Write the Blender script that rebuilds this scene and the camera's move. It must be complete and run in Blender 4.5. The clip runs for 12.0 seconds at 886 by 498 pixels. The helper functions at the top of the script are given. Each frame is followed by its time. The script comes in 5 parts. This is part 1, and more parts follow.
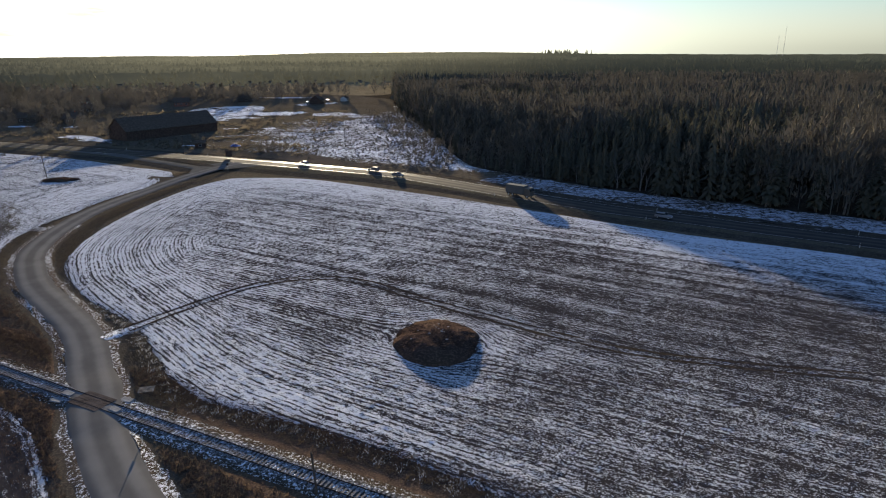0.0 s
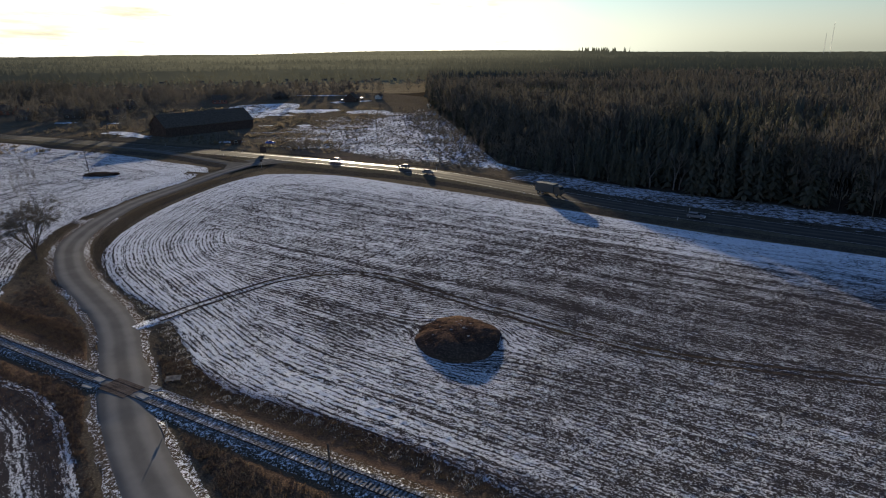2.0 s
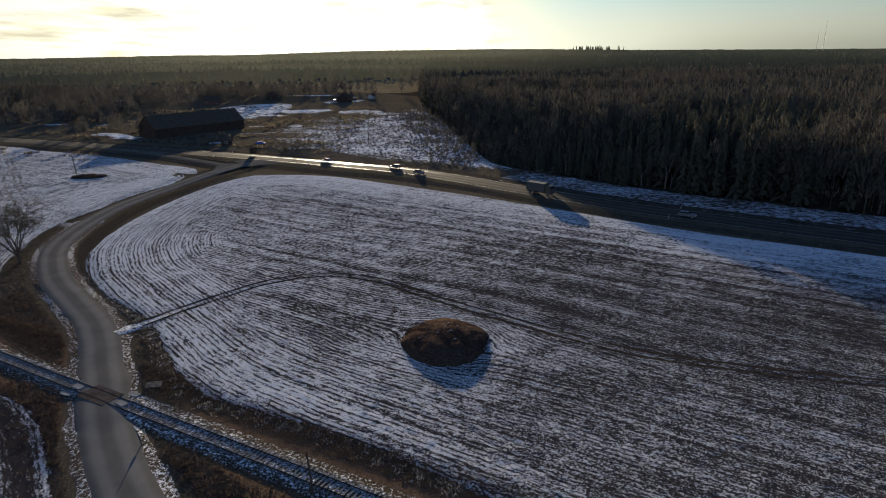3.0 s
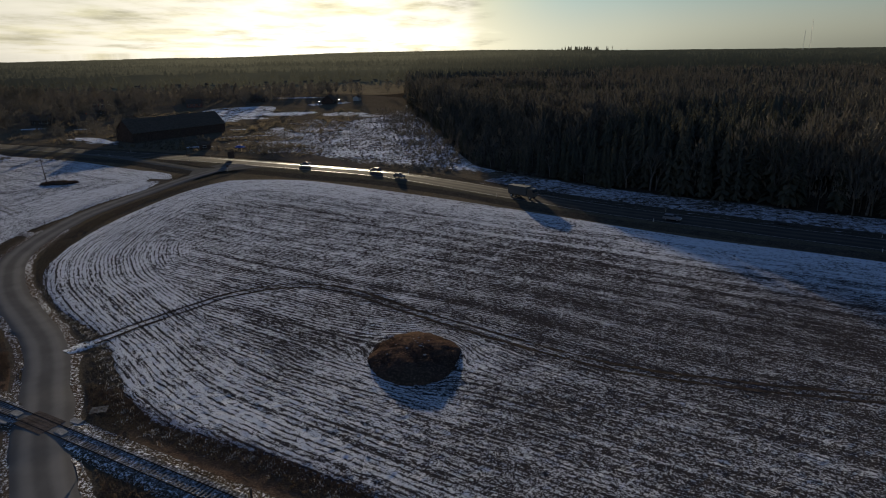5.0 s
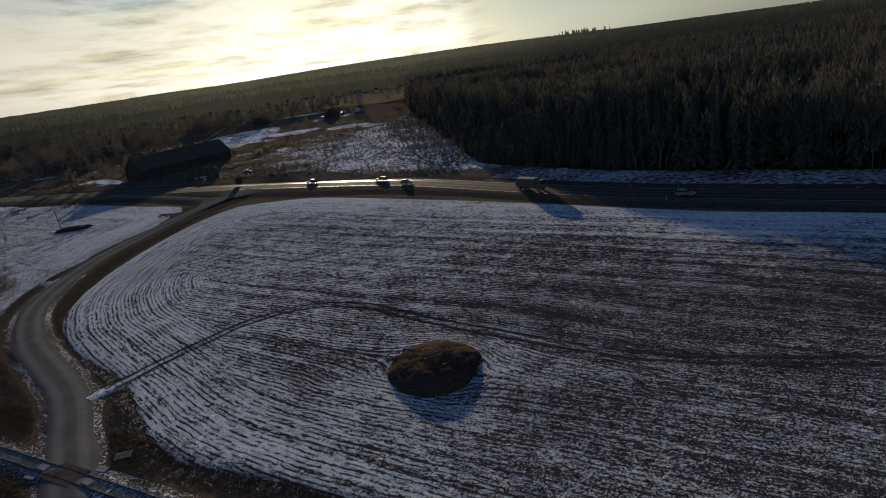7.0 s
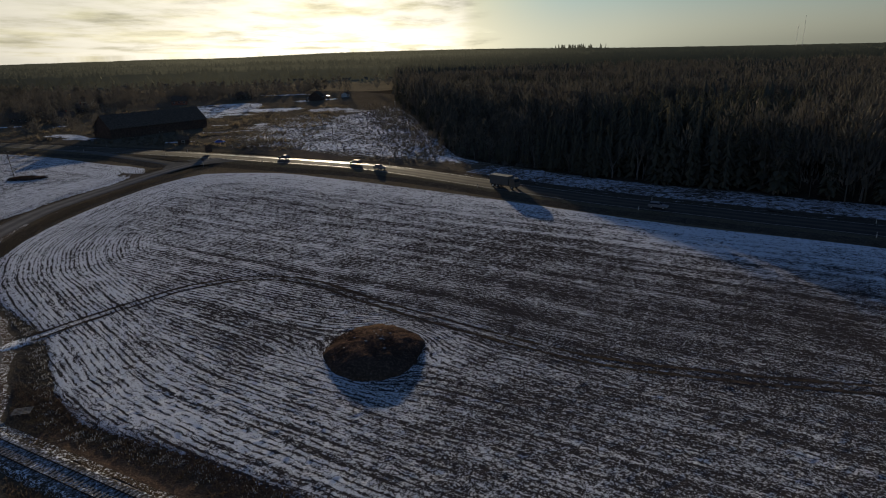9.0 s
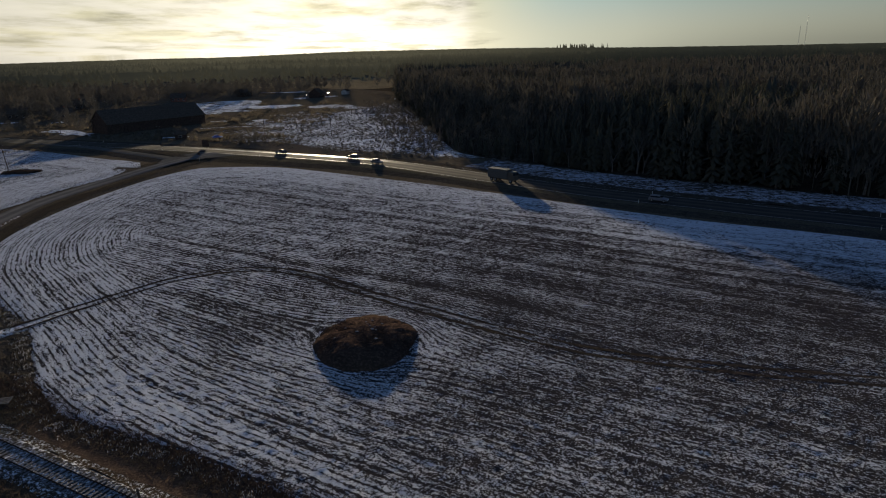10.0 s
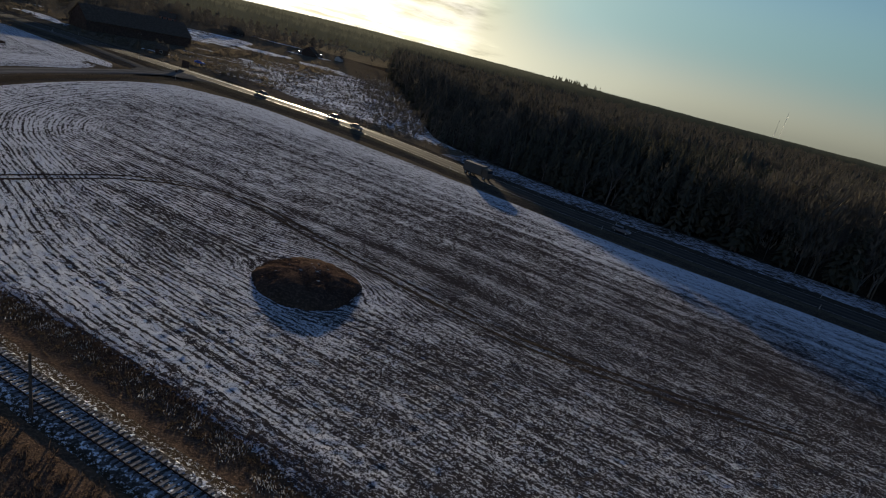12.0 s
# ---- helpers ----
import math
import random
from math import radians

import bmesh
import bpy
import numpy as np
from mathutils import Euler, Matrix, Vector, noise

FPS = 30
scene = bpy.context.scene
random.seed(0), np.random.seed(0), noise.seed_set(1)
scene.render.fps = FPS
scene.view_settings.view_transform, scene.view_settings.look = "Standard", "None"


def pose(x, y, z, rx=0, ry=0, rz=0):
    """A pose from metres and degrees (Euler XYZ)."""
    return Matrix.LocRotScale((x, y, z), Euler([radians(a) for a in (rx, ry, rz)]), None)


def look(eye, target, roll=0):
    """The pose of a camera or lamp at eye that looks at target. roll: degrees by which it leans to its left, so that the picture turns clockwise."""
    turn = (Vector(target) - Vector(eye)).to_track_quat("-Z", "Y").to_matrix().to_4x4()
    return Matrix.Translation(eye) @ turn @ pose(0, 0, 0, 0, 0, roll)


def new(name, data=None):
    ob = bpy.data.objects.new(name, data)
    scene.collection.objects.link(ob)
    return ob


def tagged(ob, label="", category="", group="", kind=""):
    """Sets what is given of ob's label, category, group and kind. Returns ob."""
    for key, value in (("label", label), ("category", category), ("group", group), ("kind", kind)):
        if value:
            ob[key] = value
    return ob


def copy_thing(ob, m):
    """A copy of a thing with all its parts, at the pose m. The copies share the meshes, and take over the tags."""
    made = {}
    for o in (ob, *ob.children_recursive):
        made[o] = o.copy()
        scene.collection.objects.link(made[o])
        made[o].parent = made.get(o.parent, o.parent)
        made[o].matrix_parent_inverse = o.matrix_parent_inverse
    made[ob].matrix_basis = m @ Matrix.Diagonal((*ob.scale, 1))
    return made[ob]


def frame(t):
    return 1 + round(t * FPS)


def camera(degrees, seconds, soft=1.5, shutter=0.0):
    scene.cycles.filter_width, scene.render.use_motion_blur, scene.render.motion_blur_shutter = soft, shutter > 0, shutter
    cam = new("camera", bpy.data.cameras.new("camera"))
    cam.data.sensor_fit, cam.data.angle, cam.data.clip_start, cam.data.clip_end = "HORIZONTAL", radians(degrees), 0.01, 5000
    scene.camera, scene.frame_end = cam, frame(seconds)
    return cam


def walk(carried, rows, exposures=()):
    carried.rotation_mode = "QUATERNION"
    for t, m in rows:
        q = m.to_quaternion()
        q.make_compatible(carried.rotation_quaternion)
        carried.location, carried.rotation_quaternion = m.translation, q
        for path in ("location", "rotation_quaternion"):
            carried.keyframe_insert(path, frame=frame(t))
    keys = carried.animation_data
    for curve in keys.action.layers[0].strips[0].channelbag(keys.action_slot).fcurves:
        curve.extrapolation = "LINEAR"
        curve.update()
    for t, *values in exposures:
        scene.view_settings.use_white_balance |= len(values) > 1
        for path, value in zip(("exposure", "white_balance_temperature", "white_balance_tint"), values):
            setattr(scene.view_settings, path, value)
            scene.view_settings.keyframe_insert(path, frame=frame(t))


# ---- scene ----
LENS = 71.0
cam = camera(LENS, 12.0, soft=1.05)

# seconds, x, y, z, yaw, pitch, lean
ROWS = [
    (0, -0.91, 0.42, 42.20, -3.27, -17.83, -0.26),
    (0.1, -0.81, 0.32, 42.18, -2.20, -17.84, 0.20),
    (0.2, -0.71, 0.22, 42.17, -0.70, -17.86, 0.50),
    (0.3, -0.61, 0.12, 42.16, 0.50, -17.87, -3.60),
    (0.4, -0.51, 0.01, 42.15, 0.30, -17.88, -3.30),
    (0.5, -0.41, -0.09, 42.13, 0.12, -17.89, -1.16),
    (1, -0.34, -0.19, 42.11, 0.08, -17.91, -0.22),
    (1.5, 0.00, -0.00, 42.00, 0.02, -17.94, -0.30),
    (2, 0.60, 0.26, 41.93, -0.05, -17.96, -0.41),
    (2.5, 1.33, 0.88, 41.78, -0.23, -17.95, -0.56),
    (3, 2.10, 1.57, 41.83, -0.45, -18.02, -0.70),
    (5, 5.42, 6.69, 41.50, -1.26, -17.93, -1.03),
    (5.5, 6.19, 7.90, 41.56, -1.34, -17.88, -1.01),
    (6, 6.63, 8.20, 41.77, -1.44, -17.89, -1.02),
    (6.2, 6.77, 8.34, 41.67, -1.45, -17.75, -1.20),
    (6.3, 6.84, 8.41, 41.61, 0.70, -17.68, -7.60),
    (6.4, 6.91, 8.48, 41.56, 1.90, -17.61, -12.40),
    (6.5, 6.98, 8.55, 41.51, 2.36, -17.54, -13.42),
    (6.7, 7.13, 8.54, 41.54, 1.80, -17.64, -11.50),
    (7, 7.34, 8.53, 41.58, 0.71, -17.79, -8.18),
    (7.5, 8.01, 8.86, 41.08, -1.09, -17.89, -2.89),
    (7.7, 8.28, 9.27, 40.62, -1.35, -17.90, -1.90),
    (9.5, 10.69, 12.98, 36.44, -1.59, -17.96, -1.43),
    (10, 11.09, 13.65, 35.40, -1.50, -17.96, -1.38),
    (10.5, 11.20, 13.93, 34.21, -1.45, -17.97, -1.37),
    (11, 11.20, 14.12, 33.01, -1.43, -18.02, -1.45),
    (11.1, 11.15, 14.15, 32.72, -1.50, -17.95, -1.30),
    (11.2, 11.11, 14.18, 32.44, -2.30, -17.89, 3.20),
    (11.3, 11.06, 14.22, 32.15, -4.80, -17.82, 12.00),
    (11.4, 11.01, 14.25, 31.86, -5.30, -17.75, 13.20),
    (11.5, 10.96, 14.28, 31.57, -5.11, -17.68, 10.70),
    (11.6, 10.97, 14.15, 31.22, -2.60, -17.79, 3.50),
    (11.7, 10.98, 14.01, 30.86, -2.10, -17.89, 1.20),
    (11.8, 10.60, 14.02, 30.79, -5.00, -17.30, 10.50),
    (11.9, 10.41, 14.16, 30.63, -6.10, -17.34, 14.00),
    (12, 10.22, 14.29, 30.47, -6.25, -17.39, 14.40),
]


def held(x, y, z, yaw, pitch, lean):
    return pose(x, y, z, 90 + pitch, 0, yaw) @ pose(0, 0, 0, 0, 0, lean)


EXPOSURES = [(0, 1.50, 7250, 8), (1.0, 1.36, 7250, 8), (2.5, 1.02, 7250, 8), (3.2, 0.80, 7250, 8), (5.0, 0.34, 7350, 8), (6.0, 0.24, 7350, 8), (9.5, 0.22, 7400, 8), (11.4, 0.24, 7400, 8), (12.0, 0.34, 7400, 8)]
walk(cam, [(row[0], held(*row[1:])) for row in ROWS], EXPOSURES)

# ---- light ----
SUN_ELEVATION, SUN_LEFT = radians(6.5), radians(8.2)
SUN_WAY = Vector((-math.sin(SUN_LEFT) * math.cos(SUN_ELEVATION), math.cos(SUN_LEFT) * math.cos(SUN_ELEVATION), math.sin(SUN_ELEVATION)))
sun_lamp = bpy.data.lights.new("sun", "SUN")
sun_lamp.energy, sun_lamp.angle, sun_lamp.color = 5.0, radians(0.6), (0.98, 0.87, 0.70)
new("sun", sun_lamp).matrix_world = look(SUN_WAY * 200, (0, 0, 0))


class Nodes:
    """A small helper to lay out shader nodes."""

    def __init__(self, tree):
        self.tree = tree
        tree.nodes.clear()

    def add(self, kind, values=None, **props):
        n = self.tree.nodes.new("ShaderNode" + kind)
        for key, value in props.items():
            setattr(n, key, value)
        for key, value in (values or {}).items():
            self.put(n.inputs[key], value)
        return n

    def put(self, socket, value):
        if isinstance(value, bpy.types.NodeSocket):
            self.tree.links.new(value, socket)
        elif isinstance(value, bpy.types.Node):
            self.tree.links.new(value.outputs[0], socket)
        else:
            socket.default_value = value

    def math(self, op, a, b=0.0, c=0.0):
        return self.add("Math", {0: a, 1: b, 2: c}, operation=op).outputs[0]

    def noise(self, vector, scale, detail=3.0, rough=0.55, dims="3D"):
        n = self.add("TexNoise", {"Scale": scale, "Detail": detail, "Roughness": rough}, noise_dimensions=dims)
        self.put(n.inputs["W" if dims == "1D" else "Vector"], vector)
        return n.outputs["Fac"]

    def ramp(self, value, low, high, to_low=0.0, to_high=1.0):
        n = self.add("MapRange", {"Value": value, "From Min": low, "From Max": high, "To Min": to_low, "To Max": to_high}, interpolation_type="SMOOTHSTEP")
        return n.outputs[0]

    def mix(self, fac, a, b):
        n = self.add("Mix", {"Factor": fac}, data_type="RGBA")
        self.put(n.inputs[6], a if not isinstance(a, tuple) else (*a, 1))
        self.put(n.inputs[7], b if not isinstance(b, tuple) else (*b, 1))
        return n.outputs[2]

    def place(self):
        return self.add("NewGeometry").outputs["Position"]

    def scaled(self, vector, x, y, z):
        return self.add("VectorMath", {0: vector, 1: (x, y, z)}, operation="MULTIPLY").outputs[0]

    def bump(self, height, strength, distance):
        return self.add("Bump", {"Height": height, "Strength": strength, "Distance": distance}).outputs[0]

    def surface(self, color, rough=0.9, normal=None, metal=0.0, spec=0.3):
        b = self.add("BsdfPrincipled")
        for key, value in (("Base Color", color if not isinstance(color, tuple) else (*color, 1)), ("Roughness", rough), ("Metallic", metal), ("Specular IOR Level", spec)):
            self.put(b.inputs[key], value)
        if normal is not None:
            self.put(b.inputs["Normal"], normal)
        o = self.add("OutputMaterial")
        self.tree.links.new(b.outputs[0], o.inputs[0])
        return b


world = bpy.data.worlds.new("sky")
scene.world = world
world.use_nodes = True
w = Nodes(world.node_tree)
sky = w.add("TexSky", sky_type="NISHITA", sun_disc=False, sun_elevation=SUN_ELEVATION, sun_rotation=-SUN_LEFT, altitude=60.0, air_density=1.2, dust_density=0.4, ozone_density=3.0)
way = w.add("TexCoord").outputs["Generated"]
split = w.add("SeparateXYZ", {0: way})
sx, sz = split.outputs[0], split.outputs[2]
over = w.math("ADD", w.math("MAXIMUM", sz, 0.0), 0.055)
sheet = w.add("CombineXYZ", {0: w.math("DIVIDE", sx, over), 1: w.math("MULTIPLY", w.math("DIVIDE", split.outputs[1], over), 0.55), 2: 0.0}).outputs[0]
puffs, wisps = w.noise(sheet, 0.9, 7.0, 0.62), w.noise(sheet, 0.22, 4.0, 0.55)
# cloud drawn out in low layers
strata = w.noise(w.add("CombineXYZ", {0: w.math("MULTIPLY", sx, 8.0), 1: w.math("MULTIPLY", sz, 62.0), 2: 0.7}).outputs[0], 1.0, 6.0, 0.6)
# a thin veil of high cloud takes the colour out of the low sky
raw = w.add("RGBToBW", {0: sky.outputs[0]}).outputs[0]
value = w.math("MINIMUM", raw, w.math("MULTIPLY", w.math("POWER", raw, 0.62), 1.9))
dimmed = w.add("VectorMath", {0: sky.outputs[0]}, operation="SCALE")
w.put(dimmed.inputs["Scale"], w.math("DIVIDE", value, w.math("MAXIMUM", raw, 0.01)))
deep = w.add("VectorMath", {0: w.add("HueSaturation", {"Saturation": 0.95, "Color": dimmed.outputs[0]}).outputs[0], 1: w.mix(w.math("MULTIPLY", w.ramp(split.outputs[1], -0.2, 0.6), w.ramp(sz, 0.35, 0.75, 1.0, 0.0)), (0.58, 0.70, 1.12), (0.74, 0.92, 1.12))}, operation="MULTIPLY").outputs[0]
pale = w.add("VectorMath", {0: w.add("CombineXYZ", {0: value, 1: value, 2: value}).outputs[0], 1: w.mix(w.ramp(sx, 0.0, 0.24), (0.88, 0.86, 0.70), w.mix(w.ramp(sz, 0.01, 0.12), (0.74, 0.81, 0.74), (0.32, 0.66, 0.98)))}, operation="MULTIPLY").outputs[0]
veiled = w.mix(w.ramp(sz, 0.02, 0.17, 0.95, 0.0), deep, pale)
# blue shows between the low clouds away from the sun
layer = w.math("ABSOLUTE", w.math("DIVIDE", w.math("ADD", w.math("SUBTRACT", sz, 0.119), w.math("MULTIPLY", w.math("SUBTRACT", strata, 0.5), 0.035)), 0.019))
gap = w.math("MULTIPLY", w.ramp(layer, 0.25, 1.1, 1.0, 0.0), w.ramp(sx, -0.20, -0.40))
veiled = w.mix(w.math("MULTIPLY", gap, 0.75), veiled, w.add("VectorMath", {0: w.add("CombineXYZ", {0: value, 1: value, 2: value}).outputs[0], 1: (0.50, 0.70, 0.88)}, operation="MULTIPLY").outputs[0])
# a bank of broken cloud to the left of the sun and below it
ragged = w.math("ADD", sx, w.math("MULTIPLY", w.math("SUBTRACT", puffs, 0.5), 0.16))
bank = w.math("MULTIPLY", w.ramp(ragged, 0.055, 0.11, 1.0, 0.0), w.ramp(sz, 0.10, 0.21, 1.0, 0.12))
puff = w.ramp(w.math("ADD", w.math("ADD", w.math("MULTIPLY", puffs, 0.7), w.math("MULTIPLY", wisps, 0.5)), w.math("MULTIPLY", bank, 0.16)), 0.62, 0.82)
tone = w.math("ADD", w.math("MULTIPLY", value, 1.05), 0.8)
streak = w.math("ADD", 1.0, w.math("MULTIPLY", w.math("MULTIPLY", bank, w.math("SUBTRACT", strata, 0.56)), 2.2))
# the grey foot of one small cloud
foot = w.add("CombineXYZ", {0: w.math("DIVIDE", w.math("SUBTRACT", sx, 0.054), 0.024), 1: w.math("DIVIDE", w.math("SUBTRACT", sz, 0.061), 0.008), 2: 0.0}).outputs[0]
foot = w.math("ADD", w.add("VectorMath", {0: foot}, operation="LENGTH").outputs["Value"], w.math("MULTIPLY", w.math("SUBTRACT", strata, 0.5), 2.4))
streak = w.math("MULTIPLY", streak, w.ramp(foot, 0.5, 1.3, 0.74, 1.0))
streaked = w.add("VectorMath", {0: veiled}, operation="SCALE")
w.put(streaked.inputs["Scale"], streak)
cloudy = w.add("VectorMath", {0: w.add("CombineXYZ", {0: tone, 1: tone, 2: tone}).outputs[0], 1: (1.0, 0.99, 0.95)}, operation="MULTIPLY").outputs[0]
back = w.add("Background", {"Color": w.mix(w.math("MULTIPLY", puff, w.math("MULTIPLY", bank, 0.8)), streaked.outputs[0], cloudy), "Strength": 0.100})
w.tree.links.new(back.outputs[0], w.add("OutputWorld").inputs[0])

# ---- materials ----


def material(name):
    m = bpy.data.materials.new(name)
    m.use_nodes = True
    return m, Nodes(m.node_tree)


def plain(name, color, rough=0.7, metal=0.0, grain=2.0, spread=0.35, relief=0.01, spec=0.08):
    """A surface of one base colour, broken up at two scales."""
    m, k = material(name)
    at = k.add("TexCoord").outputs["Object"]
    fine, broad = k.noise(at, grain * 6, 4.0), k.noise(at, grain * 0.6, 3.0)
    f = k.math("MULTIPLY", k.math("ADD", fine, broad), 0.5)
    dark = tuple(c * (1 - spread) for c in color)
    light = tuple(min(1.0, c * (1 + spread)) for c in color)
    k.surface(k.mix(k.ramp(f, 0.35, 0.65), dark, light), rough, k.bump(fine, 0.4, relief), metal, spec if rough < 0.84 else 0.0)
    return m


SNOW, SOIL = (0.80, 0.81, 0.84), (0.032, 0.029, 0.032)


def field_material(name, cover, stripe=1.0, lines=0.0, spacing=3.3, size=1.0, border=0.46, turned=False, bands=0.0):
    """Thin snow over stubble rows; the UV maps hold metres along and across the straight rows and the turning rows of the headland."""
    m, k = material(name)
    at = k.place()
    wander = k.math("MULTIPLY", k.math("SUBTRACT", k.noise(at, 0.06, 2.0), 0.5), 1.6)
    jitter = k.math("MULTIPLY", k.noise(at, 1.1, 2.0), 0.34)
    extra = k.add("SeparateXYZ", {0: k.add("UVMap", uv_map="margin").outputs[0]})
    margin, turning = extra.outputs[0], extra.outputs[1]

    def spread(value, gain):
        return k.math("MULTIPLY", k.math("SUBTRACT", value, 0.5), gain)

    where = k.add("SeparateXYZ", {0: at})
    kept = k.math("MAXIMUM", k.ramp(where.outputs[0], -12.0, 30.0, 1.0, 0.0), k.ramp(where.outputs[1], 80.0, 115.0))

    drilled = k.ramp(where.outputs[0], -20.0, 45.0, 1.45, 0.5)

    def pattern(uv, worked):
        s = k.add("SeparateXYZ", {0: k.add("UVMap", uv_map=uv).outputs[0]})
        across, along = k.math("ADD", s.outputs[1], wander), s.outputs[0]
        ragged = k.math("ADD", across, jitter)

        def drawn(fine, wide, seed, detail, rough):
            v = k.add("CombineXYZ", {0: k.math("MULTIPLY", along, fine), 1: k.math("MULTIPLY", ragged, wide), 2: seed}).outputs[0]
            return k.noise(v, 1.0, detail, rough)

        dashes, passes = drawn(0.75 * size, 4.0 * size, 0.0, 3.0, 0.75), drawn(0.010, 0.42 * size, 3.0, 4.0, 0.68)
        furrow = k.math("POWER", k.math("ABSOLUTE", k.math("SINE", k.math("MULTIPLY", ragged, math.pi / 0.76))), 5.0)
        furrow = k.math("MULTIPLY", furrow, k.ramp(drawn(0.35, 1.0, 11.0, 2.0, 0.6), 0.34, 0.60))
        got = k.math("SUBTRACT", spread(dashes, 4.6), k.math("MULTIPLY", furrow, k.math("MULTIPLY", drilled, stripe)))
        got = k.math("ADD", got, k.math("MULTIPLY", spread(passes, 3.2 * stripe), k.math("SUBTRACT", 1.35, k.math("MULTIPLY", drilled, 0.42))))
        if bands:
            swath = k.math("SINE", k.math("MULTIPLY", across, 2 * math.pi / 4.6))
            got = k.math("ADD", got, k.math("MULTIPLY", swath, bands))
        if worked:
            uneven = k.math("ADD", across, k.math("MULTIPLY", drawn(0.02, 0.35, 8.0, 2.0, 0.5), 2.2))
            wheel = k.math("POWER", k.math("ABSOLUTE", k.math("SINE", k.math("MULTIPLY", uneven, math.pi / spacing))), 24.0)
            near = k.math("MULTIPLY", k.ramp(margin, 3.0, 40.0, worked, worked * 0.5), k.ramp(where.outputs[0], -10.0, 40.0, 1.0, 0.3))
            worn = k.ramp(drawn(0.05, 0.5, 5.0, 3.0, 0.6), 0.36, 0.58)
            got = k.math("SUBTRACT", got, k.math("MULTIPLY", k.math("MULTIPLY", wheel, worn), near))
        return got

    lumpy = k.ramp(where.outputs[1], 75.0, 150.0, 0.0, 0.75)
    clods = k.add("Mix", {0: lumpy, 2: k.noise(at, 4.2, 4.0, 0.85), 3: k.noise(at, 1.7, 4.0, 0.80)}, data_type="FLOAT").outputs[0]
    broad = k.math("MULTIPLY", k.math("ADD", k.noise(at, 0.018, 3.0, 0.55), k.noise(at, 0.16, 4.0, 0.6)), 0.5)
    rows = pattern("rows", lines)
    if turned:
        swept = pattern("turns", lines * 1.25)
        rows = k.add("Mix", {0: turning, 2: rows, 3: swept}, data_type="FLOAT").outputs[0]
    rim = k.math("MULTIPLY", k.ramp(margin, 2.0, 34.0, border, 0.0), kept)
    east = k.ramp(where.outputs[0], -40.0, 40.0, 0.30, -0.36)
    deep = k.math("MULTIPLY", k.ramp(margin, 6.0, 46.0, 0.45, 0.0), k.math("MULTIPLY", k.ramp(where.outputs[0], 15.0, 75.0), k.ramp(where.outputs[1], 60.0, 100.0)))
    drift = k.add("VectorMath", {0: k.scaled(at, 1.0, 1.0, 0.0), 1: (3.2, 82.0, 0.0)}, operation="DISTANCE").outputs["Value"]
    east = k.math("ADD", east, k.math("ADD", k.ramp(where.outputs[1], 95.0, 160.0, 0.0, 0.34), k.ramp(where.outputs[0], -70.0, -35.0, -0.26, 0.0)))
    east = k.math("ADD", k.math("ADD", east, deep), k.ramp(drift, 7.5, 15.0, 0.25, 0.0))
    if turned:
        # the wind has bared the soil on two broad crowns of the field
        for spot, half, bare in (((-38.0, 160.0, 0.0), (32.0, 42.0), 0.28), ((-10.0, 101.0, 0.0), (18.0, 10.0), 0.10)):
            to = k.add("VectorMath", {0: at, 1: spot}, operation="SUBTRACT").outputs[0]
            off = k.add("VectorMath", {0: k.scaled(to, 1 / half[0], 1 / half[1], 0.0)}, operation="LENGTH").outputs["Value"]
            off = k.math("ADD", off, spread(k.noise(at, 0.05, 3.0, 0.6), 0.9))
            east = k.math("SUBTRACT", east, k.ramp(off, 0.35, 1.15, bare, 0.0))
    total = k.math("ADD", rows, k.math("MULTIPLY", spread(clods, 1.0), k.math("SUBTRACT", 10.6, k.math("MULTIPLY", drilled, 2.8))))
    total = k.math("ADD", total, k.math("ADD", spread(broad, 3.2), k.math("ADD", rim, east)))
    snow = k.ramp(total, -0.14 - cover, 0.20 - cover)
    soil = k.mix(k.noise(at, 4.0, 2.0), SOIL, (0.060, 0.052, 0.050))
    white = k.mix(k.noise(at, 0.8, 2.0), (0.70, 0.715, 0.75), (0.50, 0.515, 0.56))
    height = k.math("ADD", clods, k.math("MULTIPLY", snow, 0.3))
    k.surface(k.mix(snow, soil, white), 1.0, k.bump(height, 0.7, 0.10), 0.0, 0.0)
    return m


